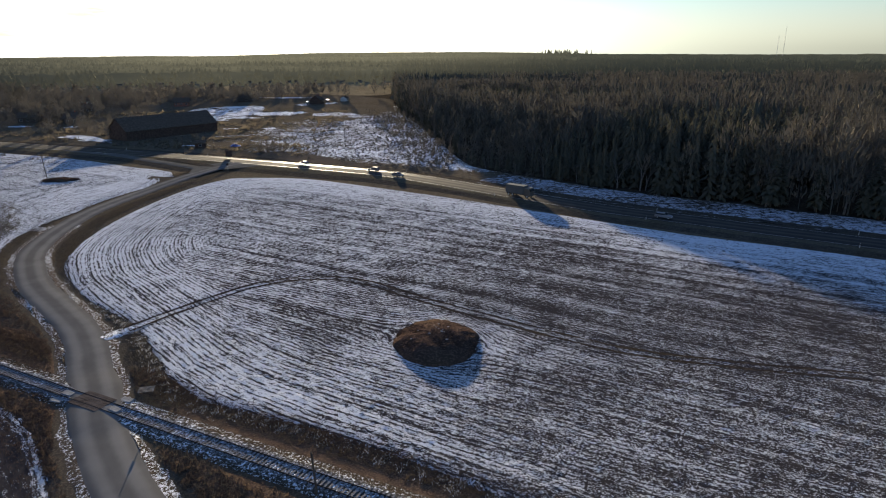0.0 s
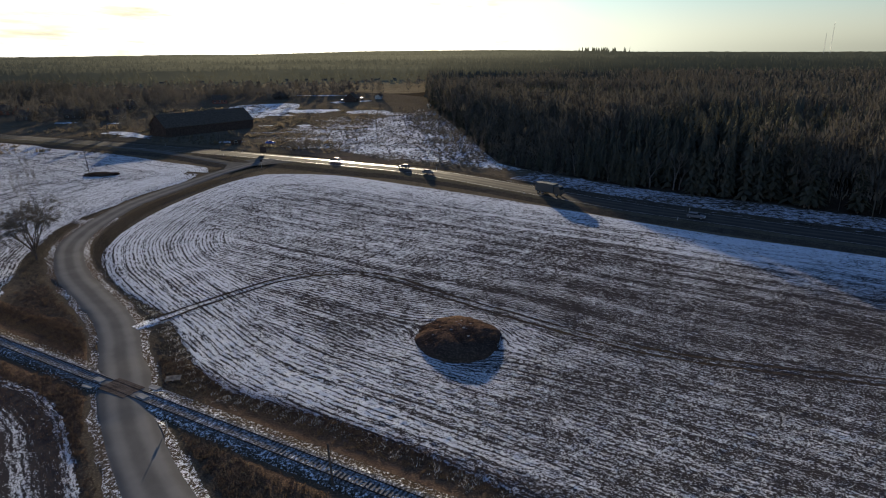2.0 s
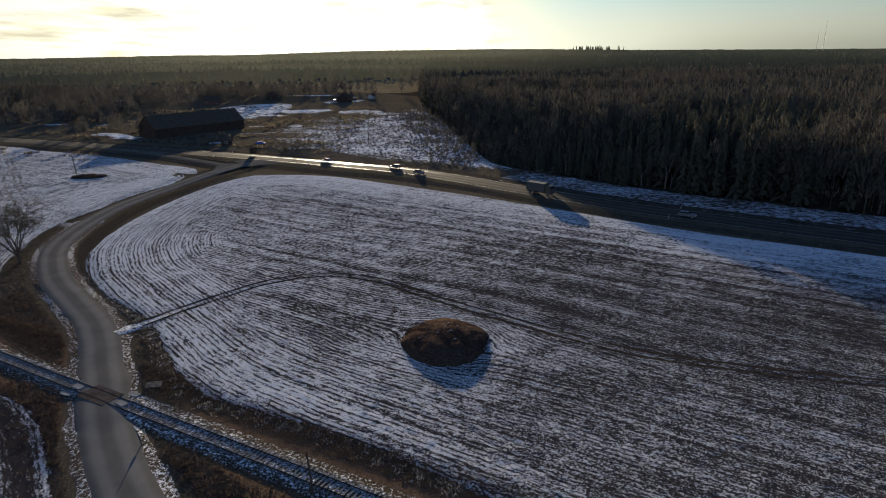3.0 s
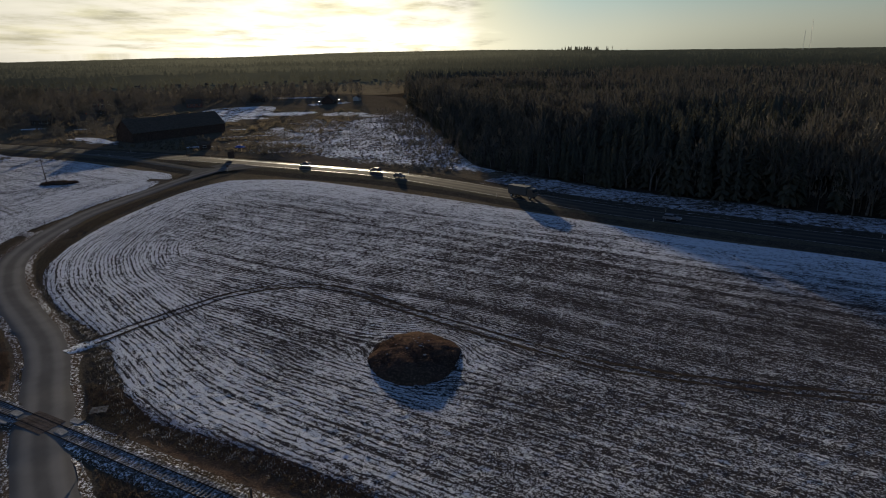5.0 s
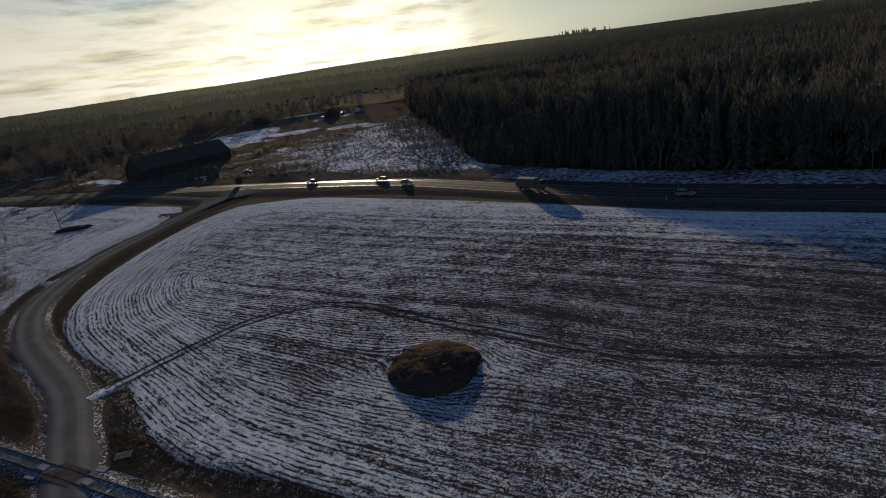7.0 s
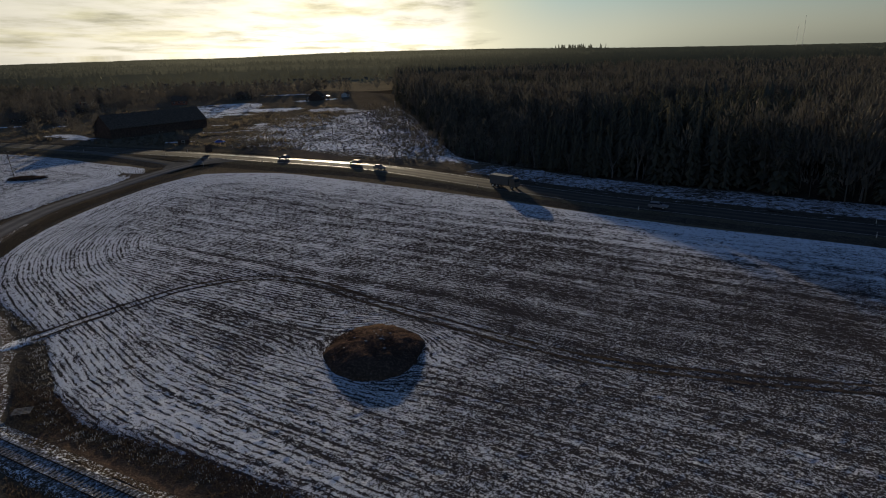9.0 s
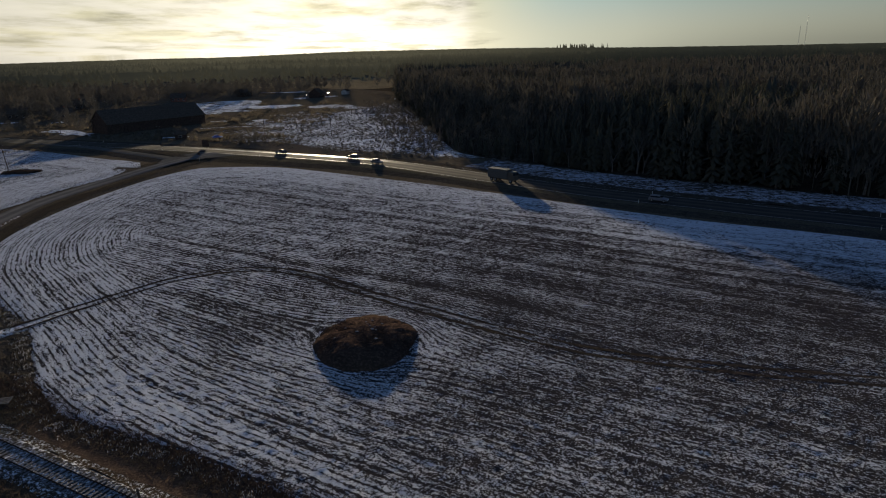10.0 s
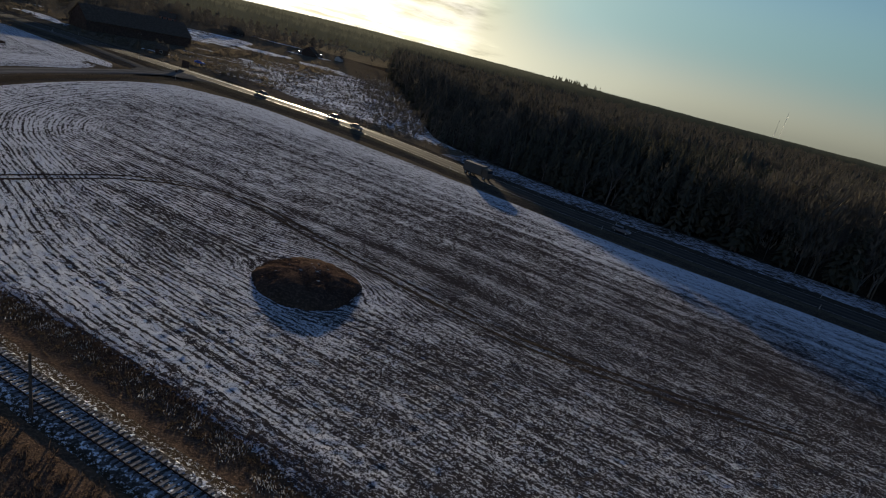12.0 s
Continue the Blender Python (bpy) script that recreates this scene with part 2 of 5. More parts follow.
def ground_material(name, cover, grass=(0.080, 0.058, 0.038), low=(0.042, 0.031, 0.022), size=1.0, patches=0.24, clearing=0.0, white=SNOW, soft=0.07):
    """Dead grass with snow caught in patches."""
    m, k = material(name)
    at = k.place()
    tufts, patch, broad = k.noise(at, 1.9 * size, 4.0, 0.65), k.noise(at, patches * size, 4.0, 0.6), k.noise(at, 0.05, 2.0)
    turf = k.mix(k.ramp(patch, 0.3, 0.7), low, grass)
    turf = k.mix(k.math("MULTIPLY", k.ramp(broad, 0.45, 0.65), 0.5), turf, (0.070, 0.052, 0.030))
    turf = k.mix(k.ramp(tufts, 0.45, 0.7), turf, tuple(c * 1.7 for c in grass))
    total = k.math("ADD", k.math("MULTIPLY", tufts, 0.55), k.math("ADD", k.math("MULTIPLY", patch, 0.6), k.math("MULTIPLY", broad, 0.3)))
    if clearing:
        # snow lies open on the cleared ground between the highway and the far farm
        at_, by = k.add("VectorMath", {0: at, 1: (-15.0, 308.0, 0.0)}, operation="SUBTRACT").outputs[0], (1 / 72.0, 1 / 148.0, 0.0)
        away = k.add("VectorMath", {0: k.scaled(at_, *by)}, operation="LENGTH").outputs["Value"]
        away = k.math("ADD", away, k.math("MULTIPLY", k.math("SUBTRACT", k.noise(at, 0.03, 4.0, 0.6), 0.5), 1.3))
        across = k.add("VectorMath", {0: at, 1: (0.54, 0.84, 0.0)}, operation="DOT_PRODUCT").outputs["Value"]
        total = k.math("ADD", total, k.math("MULTIPLY", k.ramp(away, 0.6, 1.35, clearing, 0.0), k.ramp(across, 184.0, 206.0)))
    snow = k.ramp(total, 1.065 - soft / 2 - cover, 1.065 + soft / 2 - cover)
    k.surface(k.mix(snow, turf, white), 1.0, k.bump(tufts, 0.8, 0.22), 0.0, 0.0)
    return m


def asphalt_material(name, tone, rough, wet=0.0):
    """Worn asphalt with lighter wheel lines; the UV map holds metres along and across."""
    m, k = material(name)
    s = k.add("SeparateXYZ", {0: k.add("UVMap", uv_map="rows").outputs[0]})
    at = k.place()
    lane = k.math("ABSOLUTE", s.outputs[1])
    wheel = k.math("MULTIPLY", k.ramp(lane, 0.3, 1.3), k.ramp(lane, 1.6, 2.6, 1.0, 0.0))
    grain, stain = k.noise(at, 9.0, 3.0), k.noise(k.scaled(at, 0.25, 0.25, 0.25), 1.0, 4.0)
    f = k.math("ADD", k.math("MULTIPLY", wheel, 0.35), k.math("ADD", k.math("MULTIPLY", stain, 0.6), k.math("MULTIPLY", grain, 0.25)))
    side = s.outputs[1]
    damp = k.math("MULTIPLY", k.ramp(side, 1.5, 2.1), k.ramp(side, 2.9, 3.6, 1.0, 0.0))
    damp = k.math("MAXIMUM", damp, k.math("MULTIPLY", k.math("MULTIPLY", k.ramp(side, -4.7, -4.3), k.ramp(side, -4.0, -3.7, 1.0, 0.0)), 0.55))
    where = k.add("SeparateXYZ", {0: at}).outputs[0]
    damp = k.math("MULTIPLY", damp, k.math("MULTIPLY", k.ramp(where, -92.0, -60.0), k.ramp(where, -24.0, 12.0, 1.0, 0.05)))
    damp = k.math("MULTIPLY", damp, k.ramp(stain, 0.25, 0.6, 0.6, 1.0))
    color = k.mix(k.ramp(f, 0.25, 0.95), tuple(c * 0.72 for c in tone), tuple(c * 1.3 for c in tone))
    k.surface(color, k.math("SUBTRACT", rough, k.math("MULTIPLY", damp, wet)), k.bump(grain, 0.25, 0.02), 0.0, k.math("ADD", k.math("MULTIPLY", damp, 0.25), 0.015) if wet else 0.0)
    return m


def foliage_material(name, a, b, c, through_light=0.2):
    m, k = material(name)
    r = k.add("NewGeometry").outputs["Random Per Island"]
    o = k.add("ObjectInfo").outputs["Random"]
    at = k.place()
    f = k.math("FRACT", k.math("ADD", r, o))
    color = k.mix(k.ramp(f, 0.1, 0.6), a, b)
    color = k.mix(k.ramp(f, 0.7, 1.0), color, c)
    color = k.mix(k.math("MULTIPLY", k.ramp(k.noise(at, 0.02, 2.0), 0.4, 0.6), 0.5), color, c)
    solid = k.add("BsdfDiffuse", {"Color": color})
    glow = k.add("BsdfTranslucent", {"Color": color})
    both = k.add("MixShader", {0: through_light, 1: solid.outputs[0], 2: glow.outputs[0]})
    k.tree.links.new(both.outputs[0], k.add("OutputMaterial").inputs[0])
    return m


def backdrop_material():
    """The far hills, with haze put in as a glow, brightest below the sun."""
    m, k = material("haze_glow_hills")
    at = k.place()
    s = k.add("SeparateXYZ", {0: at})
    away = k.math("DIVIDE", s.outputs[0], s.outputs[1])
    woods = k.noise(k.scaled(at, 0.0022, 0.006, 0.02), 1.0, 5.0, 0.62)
    # emission stands in for haze: strongest near the sun, growing with distance
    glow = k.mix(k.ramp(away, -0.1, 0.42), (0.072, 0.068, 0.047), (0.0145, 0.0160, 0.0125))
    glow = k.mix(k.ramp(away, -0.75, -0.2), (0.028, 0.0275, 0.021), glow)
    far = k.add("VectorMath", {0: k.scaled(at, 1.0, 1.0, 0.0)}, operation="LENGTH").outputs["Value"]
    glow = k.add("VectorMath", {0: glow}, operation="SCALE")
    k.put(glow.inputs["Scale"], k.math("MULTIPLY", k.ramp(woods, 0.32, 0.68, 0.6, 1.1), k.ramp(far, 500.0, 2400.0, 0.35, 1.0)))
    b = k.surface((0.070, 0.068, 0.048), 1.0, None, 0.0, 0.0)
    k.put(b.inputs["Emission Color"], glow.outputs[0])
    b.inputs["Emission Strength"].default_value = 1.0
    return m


M_FIELD = field_material("snowy_stubble", -0.06, 1.0, 0.8, 1.9, turned=True)
M_WEST = field_material("snowy_stubble_west", 0.02, 0.9, border=0.15)
M_SOUTH = field_material("striped_stubble", -0.72, 0.9, 0.0, 3.2, 1.0, 0.1, bands=0.55)
M_GROUND = ground_material("dead_grass", 0.09, (0.125, 0.100, 0.070), (0.075, 0.060, 0.044), size=2.6, clearing=0.25)
M_VERGE = ground_material("verge_grass", 0.045, (0.122, 0.079, 0.053), (0.068, 0.046, 0.033), 2.4, 0.4)
M_ROADVERGE = ground_material("road_verge_grass", 0.10, (0.088, 0.072, 0.056), (0.050, 0.042, 0.034), 2.4, 0.4)
M_SNOWGRASS = ground_material("snowy_grass", 0.27, size=6.0, patches=0.5)
M_FROSTTRACK = ground_material("frosted_track", 0.30, (0.10, 0.09, 0.08), (0.05, 0.045, 0.04), 3.0, 0.8, white=(0.70, 0.71, 0.74), soft=0.25)
M_FROSTEDGE = ground_material("frosted_road_edge", 0.28, (0.10, 0.075, 0.055), (0.05, 0.038, 0.030), 4.0, 0.6)
M_PACKED = ground_material("packed_snow", 0.38, size=2.6, patches=0.8)
M_MOUND = ground_material("mound_turf", 0.12, (0.082, 0.052, 0.038), (0.046, 0.031, 0.024), 1.5, 0.4)
M_SNOWSTRIP = ground_material("shaded_snow_strip", 0.36, size=0.9, patches=0.3)
M_BANK = ground_material("dark_bank_grass", 0.02, (0.072, 0.060, 0.047), (0.040, 0.034, 0.028), 1.8)
# thin snow, its white also lowered towards the dimness of the forest's shade
M_HWSTRIP = ground_material("dimmed_roadside_snow", 0.32, size=1.2, patches=0.5, white=(0.54, 0.55, 0.59), soft=0.20)
M_YARDSNOW = ground_material("yard_snow", 0.36, size=0.7, patches=0.5)
M_LITTER = ground_material("forest_litter", 0.06, (0.060, 0.046, 0.032), (0.036, 0.028, 0.020), white=(0.45, 0.46, 0.49), soft=0.16)
M_FARFIELD = ground_material("far_meadow", -0.12, (0.23, 0.18, 0.11), (0.16, 0.125, 0.078))
M_ASPHALT = asphalt_material("worn_asphalt", (0.15, 0.14, 0.13), 1.0)
M_HIGHWAY = asphalt_material("wet_asphalt", (0.070, 0.061, 0.052), 0.92, 0.64)
M_SHOULDER = ground_material("trodden_shoulder", -0.05, (0.092, 0.080, 0.057), (0.064, 0.055, 0.040), 1.6)
M_RUT = ground_material("muddy_rut", 0.06, (0.05, 0.039, 0.033), (0.028, 0.022, 0.020), 1.4)
M_ASPHALT_DRY = plain("dry_asphalt", (0.12, 0.112, 0.10), 0.95, grain=0.5, spread=0.22, spec=0.05)
M_GRAVEL = plain("gravel", (0.11, 0.088, 0.068), 0.9, grain=3.0, relief=0.05)
M_BALLAST = ground_material("ballast_stone", 0.28, (0.10, 0.088, 0.078), (0.05, 0.045, 0.04), 2.4, 0.8)
M_PLATE = plain("crossing_timber", (0.088, 0.071, 0.062), 0.85)
M_CONCRETE = plain("concrete", (0.28, 0.27, 0.26), 0.85, grain=1.5)
M_SLEEPER = plain("snow_dusted_sleeper", (0.22, 0.21, 0.21), 0.9, grain=3.0, spread=0.5)
M_RAIL = plain("rusty_rail", (0.030, 0.025, 0.023), 0.95, 0.0)
M_LINE = plain("road_line", (0.33, 0.32, 0.30), 0.6, spread=0.2)
M_BARK = plain("bark", (0.11, 0.088, 0.072), 0.95, grain=4.0)
M_BIRCH = plain("birch_bark", (0.15, 0.135, 0.12), 0.85, grain=3.0, spread=0.5)
M_TWIG = foliage_material("bare_twigs", (0.125, 0.110, 0.093), (0.142, 0.124, 0.104), (0.130, 0.116, 0.095), 0.14)
M_WOODTWIG = foliage_material("forest_twigs", (0.120, 0.104, 0.083), (0.136, 0.117, 0.093), (0.110, 0.100, 0.077), 0.10)
M_WEED = foliage_material("dry_weeds", (0.15, 0.12, 0.085), (0.18, 0.145, 0.10), (0.12, 0.10, 0.075), 0.45)
M_SPRUCE = foliage_material("spruce_needles", (0.080, 0.079, 0.056), (0.094, 0.090, 0.064), (0.106, 0.096, 0.071), 0.12)
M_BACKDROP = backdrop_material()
M_BUSH = foliage_material("dry_brush", (0.088, 0.062, 0.047), (0.104, 0.073, 0.055), (0.070, 0.050, 0.039), 0.22)
M_ROADGRASS = foliage_material("grey_dead_grass", (0.100, 0.082, 0.063), (0.120, 0.098, 0.075), (0.080, 0.066, 0.052), 0.25)
M_MOUNDGRASS = foliage_material("short_dead_turf", (0.064, 0.044, 0.035), (0.074, 0.051, 0.040), (0.055, 0.039, 0.032), 0.12)
M_STONE = plain("field_stone", (0.27, 0.26, 0.26), 0.9, grain=2.0)
M_GRASS = foliage_material("dry_grass", (0.15, 0.10, 0.060), (0.11, 0.074, 0.045), (0.19, 0.135, 0.080))
M_FROSTGRASS = foliage_material("frosted_grass", (0.42, 0.41, 0.40), (0.30, 0.27, 0.24), (0.55, 0.55, 0.56), 0.3)
M_WOOD = plain("weathered_timber", (0.10, 0.08, 0.065), 0.9)
M_PALEWOOD = plain("grey_pale_timber", (0.20, 0.18, 0.16), 0.9)
M_DARKWALL = plain("dark_boarding", (0.085, 0.058, 0.045), 0.9)
M_ROOF = plain("dark_roof_sheet", (0.105, 0.080, 0.060), 0.95, spec=0.05)
M_WALL = plain("pale_plaster", (0.55, 0.52, 0.46), 0.85)
M_BRICKRED = plain("red_brick_wall", (0.26, 0.11, 0.075), 0.85)
M_GLASS = plain("dark_glass", (0.03, 0.035, 0.04), 0.12, 0.0, spec=0.5)
M_TYRE = plain("tyre_rubber", (0.02, 0.02, 0.02), 0.8)
M_STEEL = plain("galvanised_steel", (0.42, 0.43, 0.44), 0.45, 0.7)
M_SHEET = plain("galvanised_sheet", (0.50, 0.51, 0.52), 0.50, 0.9, grain=0.5, spread=0.15, relief=0.004)
M_LAMP = plain("lamp_lens", (0.8, 0.78, 0.7), 0.2)


def paint(name, color):
    return plain(name, color, 0.55, 0.0, 1.0, 0.08, 0.0, 0.06)


# ---- tools ----


def mesh_object(name, verts, faces, mat, smooth=False):
    me = bpy.data.meshes.new(name)
    me.from_pydata([tuple(v) for v in verts], [], [tuple(f) for f in faces])
    me.materials.append(mat)
    if smooth:
        me.polygons.foreach_set("use_smooth", [True] * len(me.polygons))
    me.update()
    return new(name, me)


def part(name, bm, mat, parent, label=""):
    me = bpy.data.meshes.new(name)
    bm.to_mesh(me)
    bm.free()
    me.materials.append(mat)
    ob = new(name, me)
    ob.parent = parent
    return tagged(ob, label)


def joined(name, verts, tris, mat, label, category, parent=None, kind="stuff"):
    """One mesh out of arrays of vertices and triangles."""
    verts, tris = np.asarray(verts, np.float32), np.asarray(tris, np.int32)
    me = bpy.data.meshes.new(name)
    me.vertices.add(len(verts))
    me.vertices.foreach_set("co", verts.ravel())
    me.loops.add(tris.size)
    me.loops.foreach_set("vertex_index", tris.ravel())
    me.polygons.add(len(tris))
    me.polygons.foreach_set("loop_start", np.arange(0, tris.size, 3, dtype=np.int32))
    me.update(calc_edges=True)
    me.validate()
    me.materials.append(mat)
    ob = new(name, me)
    ob.parent = parent
    return tagged(ob, label, category, kind=kind)


def scatter(shapes, places, rng):
    """Copies of template shapes (verts, tris) at rows of x, y, z, height, girth."""
    all_v, all_t, base = [], [], 0
    pick = rng.integers(0, len(shapes), len(places))
    for n, (v, t) in enumerate(shapes):
        rows = places[pick == n]
        if not len(rows):
            continue
        turn = rng.uniform(0, 2 * np.pi, len(rows))
        c, s = np.cos(turn)[:, None], np.sin(turn)[:, None]
        x = (v[None, :, 0] * c - v[None, :, 1] * s) * rows[:, 4:5] + rows[:, 0:1]
        y = (v[None, :, 0] * s + v[None, :, 1] * c) * rows[:, 4:5] + rows[:, 1:2]
        z = v[None, :, 2] * rows[:, 3:4] + rows[:, 2:3]
        all_v.append(np.stack([x, y, z], -1).reshape(-1, 3))
        all_t.append((t[None] + (np.arange(len(rows)) * len(v))[:, None, None] + base).reshape(-1, 3))
        base += len(v) * len(rows)
    return np.concatenate(all_v), np.concatenate(all_t)


def smooth_line(points, step):
    """Catmull-Rom through the points, evenly sampled."""
    p = np.array(points, float)
    p = np.vstack([2 * p[0] - p[1], p, 2 * p[-1] - p[-2]])
    out = []
    for a, b, c, d in zip(p, p[1:], p[2:], p[3:]):
        n = max(2, int(np.linalg.norm(c - b) / step))
        for f in np.arange(n) / n:
            out.append(0.5 * (2 * b + (c - a) * f + (2 * a - 5 * b + 4 * c - d) * f**2 + (3 * b - a - 3 * c + d) * f**3))
    return np.array(out + [p[-2]])


def normals(line):
    t = np.gradient(line, axis=0)
    t /= np.linalg.norm(t, axis=1)[:, None]
    return np.stack([-t[:, 1], t[:, 0]], 1)


def ribbon(name, line, section, mat, rough_edge=0.0, taper=None):
    """A strip along a line: section is rows of (offset to the left, height)."""
    side = normals(line)
    run = np.r_[0, np.cumsum(np.linalg.norm(np.diff(line, axis=0), axis=1))]
    verts, uvs = [], []
    for n, (p, q, d) in enumerate(zip(line, side, run)):
        for j, (o, z) in enumerate(section):
            if rough_edge and j in (0, len(section) - 1):
                o = o + rough_edge * noise.noise((d * 0.35, j * 7.1, o))
            o = taper(p[0], o) if taper else o
            verts.append((p[0] + q[0] * o, p[1] + q[1] * o, z))
            uvs.append((d, o))
    k = len(section)
    faces = [(i * k + j + 1, i * k + j, (i + 1) * k + j, (i + 1) * k + j + 1) for i in range(len(line) - 1) for j in range(k - 1)]
    faces = [f[::-1] for f in faces] if section[0][0] > section[-1][0] else faces
    ob = mesh_object(name, verts, faces, mat, True)
    layer = ob.data.uv_layers.new(name="rows")
    for loop in ob.data.loops:
        layer.data[loop.index].uv = uvs[loop.vertex_index]
    return ob


def inside(poly, pts):
    x, y = pts[:, 0], pts[:, 1]
    hit = np.zeros(len(pts), bool)
    for (ax, ay), (bx, by) in zip(poly, np.roll(poly, -1, 0)):
        if ay != by:
            hit ^= ((ay > y) != (by > y)) & (x < (bx - ax) * (y - ay) / (by - ay) + ax)
    return hit


def nearest(line, pts):
    """Distance to a line of points and the metres along it."""
    run = np.r_[0, np.cumsum(np.linalg.norm(np.diff(line, axis=0), axis=1))]
    best, where = np.full(len(pts), 1e9), np.zeros(len(pts))
    for n, (a, b) in enumerate(zip(line, line[1:])):
        ab = b - a
        f = np.clip(((pts - a) @ ab) / (ab @ ab), 0, 1)
        d = np.linalg.norm(pts - a - f[:, None] * ab, axis=1)
        w_ = d < best
        best[w_], where[w_] = d[w_], (run[n] + f * np.linalg.norm(ab))[w_]
    return best, where


def row_maps(edge, pts, far, along, way, headland):
    """Metres along and across the straight rows, the same for the turning rows of the headland, and how far the headland holds."""
    if way is None:
        around = np.c_[along, far]
        return around, around, np.ones(len(pts))
    straight = pts @ np.array(((way[0], -way[1]), (way[1], way[0])))
    # the rows part round the mound as water parts round a stone
    centre = np.array(MOUND_AT) @ np.array(((way[0], -way[1]), (way[1], way[0])))
    d = straight - centre
    r2 = np.maximum((d**2).sum(1), 1.0)
    straight = centre + d * np.c_[np.ones(len(d)), 1 - 40.0 / np.maximum(r2, 48.0)]
    # the turning rows follow a rounded line inside the field's edge
    size = 13
    weight = np.exp(-0.5 * (np.arange(-size, size + 1) / (size * 0.45)) ** 2)
    long = np.vstack([np.repeat(edge[:1], size, 0), edge, np.repeat(edge[-1:], size, 0)])
    line = np.stack([np.convolve(long[:, a], weight / weight.sum(), "valid") for a in (0, 1)], 1)[::3]
    gap, run = nearest(line, pts)
    gap = np.where(inside(line, pts), gap, -gap)
    wobble = 5.0 * np.sin(run / 17.0) + 3.0 * np.sin(run / 7.0)
    hold = np.clip((headland + wobble - gap) / 9.0, 0, 1)
    # the far side by the highway is worked in straight rows up to its edge
    hold *= np.clip((40.0 - pts[:, 0] - 0.9 * (pts[:, 1] - 150.0)) / 30.0, 0, 1) * np.clip((30.0 - pts[:, 0]) / 40.0, 0, 1)
    return straight, np.c_[run, gap], hold * hold * (3 - 2 * hold)


def lay_maps(ob, loops, rows, turns, far, hold):
    for name, uv in (("rows", rows), ("turns", turns), ("margin", np.c_[far, hold])):
        layer = ob.data.uv_layers.new(name=name)
        layer.data.foreach_set("uv", uv[loops].astype(np.float32).ravel())


def field(name, edge, rest, step, z, mat, height=None, rows_way=None, headland=24.0):
    """A field bounded by a smooth edge and closed by the points of rest; the headland's rows follow the edge, those inside run straight."""
    from mathutils.geometry import delaunay_2d_cdt
    ring = np.vstack([edge, np.array(rest, float).reshape(-1, 2)])
    lo, hi = ring.min(0), ring.max(0)
    gx, gy = np.meshgrid(np.arange(lo[0], hi[0], step), np.arange(lo[1], hi[1], step))
    grid = np.c_[gx.ravel(), gy.ravel()]
    grid = grid[inside(ring, grid)]
    grid = grid[nearest(np.vstack([ring, ring[:1]]), grid)[0] > 0.4 * step]
    pts = np.vstack([ring, grid])
    n = len(ring)
    v, _, f, *_ = delaunay_2d_cdt([Vector(p) for p in pts], [(i, (i + 1) % n) for i in range(n)], [], 1, 1e-4)
    flat_v = np.array([(p.x, p.y) for p in v])
    far, along = nearest(edge, flat_v)
    zs = np.full(len(flat_v), z) if height is None else z + height(flat_v, far)
    ob = mesh_object(name, np.c_[flat_v, zs], f, mat, True)
    loops = np.empty(len(ob.data.loops), np.int32)
    ob.data.loops.foreach_get("vertex_index", loops)
    rows, turns, hold = row_maps(edge, flat_v, far, along, rows_way, headland)
    lay_maps(ob, loops, rows, turns, far, hold)
    return ob


def box(bm, x0, x1, y0, y1, z0, z1, bevel=0.0):
    made = bmesh.ops.create_cube(bm, size=1.0, matrix=Matrix.Translation(((x0 + x1) / 2, (y0 + y1) / 2, (z0 + z1) / 2)) @ Matrix.Diagonal((x1 - x0, y1 - y0, z1 - z0, 1)))
    if bevel:
        edges = list({e for v in made["verts"] for e in v.link_edges})
        bmesh.ops.bevel(bm, geom=edges, offset=bevel, segments=2, affect="EDGES")


def boxed(*sizes, bevel=0.0):
    bm = bmesh.new()
    box(bm, *sizes, bevel=bevel)
    return bm


def rod(bm, a, b, r0, r1, sides=6):
    a, b = Vector(a), Vector(b)
    turn = (b - a).to_track_quat("Z", "Y").to_matrix().to_4x4()
    bmesh.ops.create_cone(bm, cap_ends=True, segments=sides, radius1=r0, radius2=r1, depth=(b - a).length, matrix=Matrix.Translation((a + b) / 2) @ turn)


def rodded(a, b, r0, r1, sides=8):
    bm = bmesh.new()
    rod(bm, a, b, r0, r1, sides)
    return bm


def prism(bm, outline, x0, x1):
    """An outline of (y, z) pulled along x."""
    a = [bm.verts.new((x0, y, z)) for y, z in outline]
    b = [bm.verts.new((x1, y, z)) for y, z in outline]
    n = len(outline)
    bm.faces.new(a[::-1])
    bm.faces.new(b)
    for i in range(n):
        bm.faces.new((a[i], a[(i + 1) % n], b[(i + 1) % n], b[i]))
    bmesh.ops.recalc_face_normals(bm, faces=bm.faces)


def thing(name, label, category, group=""):
    return tagged(new(name), label, category, group)

# ---- the lie of the land ----
SIDE_ROAD = smooth_line([(90, -100), (45, -40), (4, 12), (-9, 29), (-18.5, 41), (-27, 50.4), (-32.8, 58), (-38.2, 66.4), (-42, 74), (-45.8, 80.6), (-49.1, 86.9), (-54.6, 95), (-63, 104.6), (-71.4, 114.2), (-78.1, 124.3), (-83.2, 134.4), (-86.5, 147.8), (-87.8, 161.3), (-87.8, 173), (-85.7, 186.5), (-82.3, 202.4), (-77.3, 220), (-71.4, 235), (-66, 245.5)], 1.2)
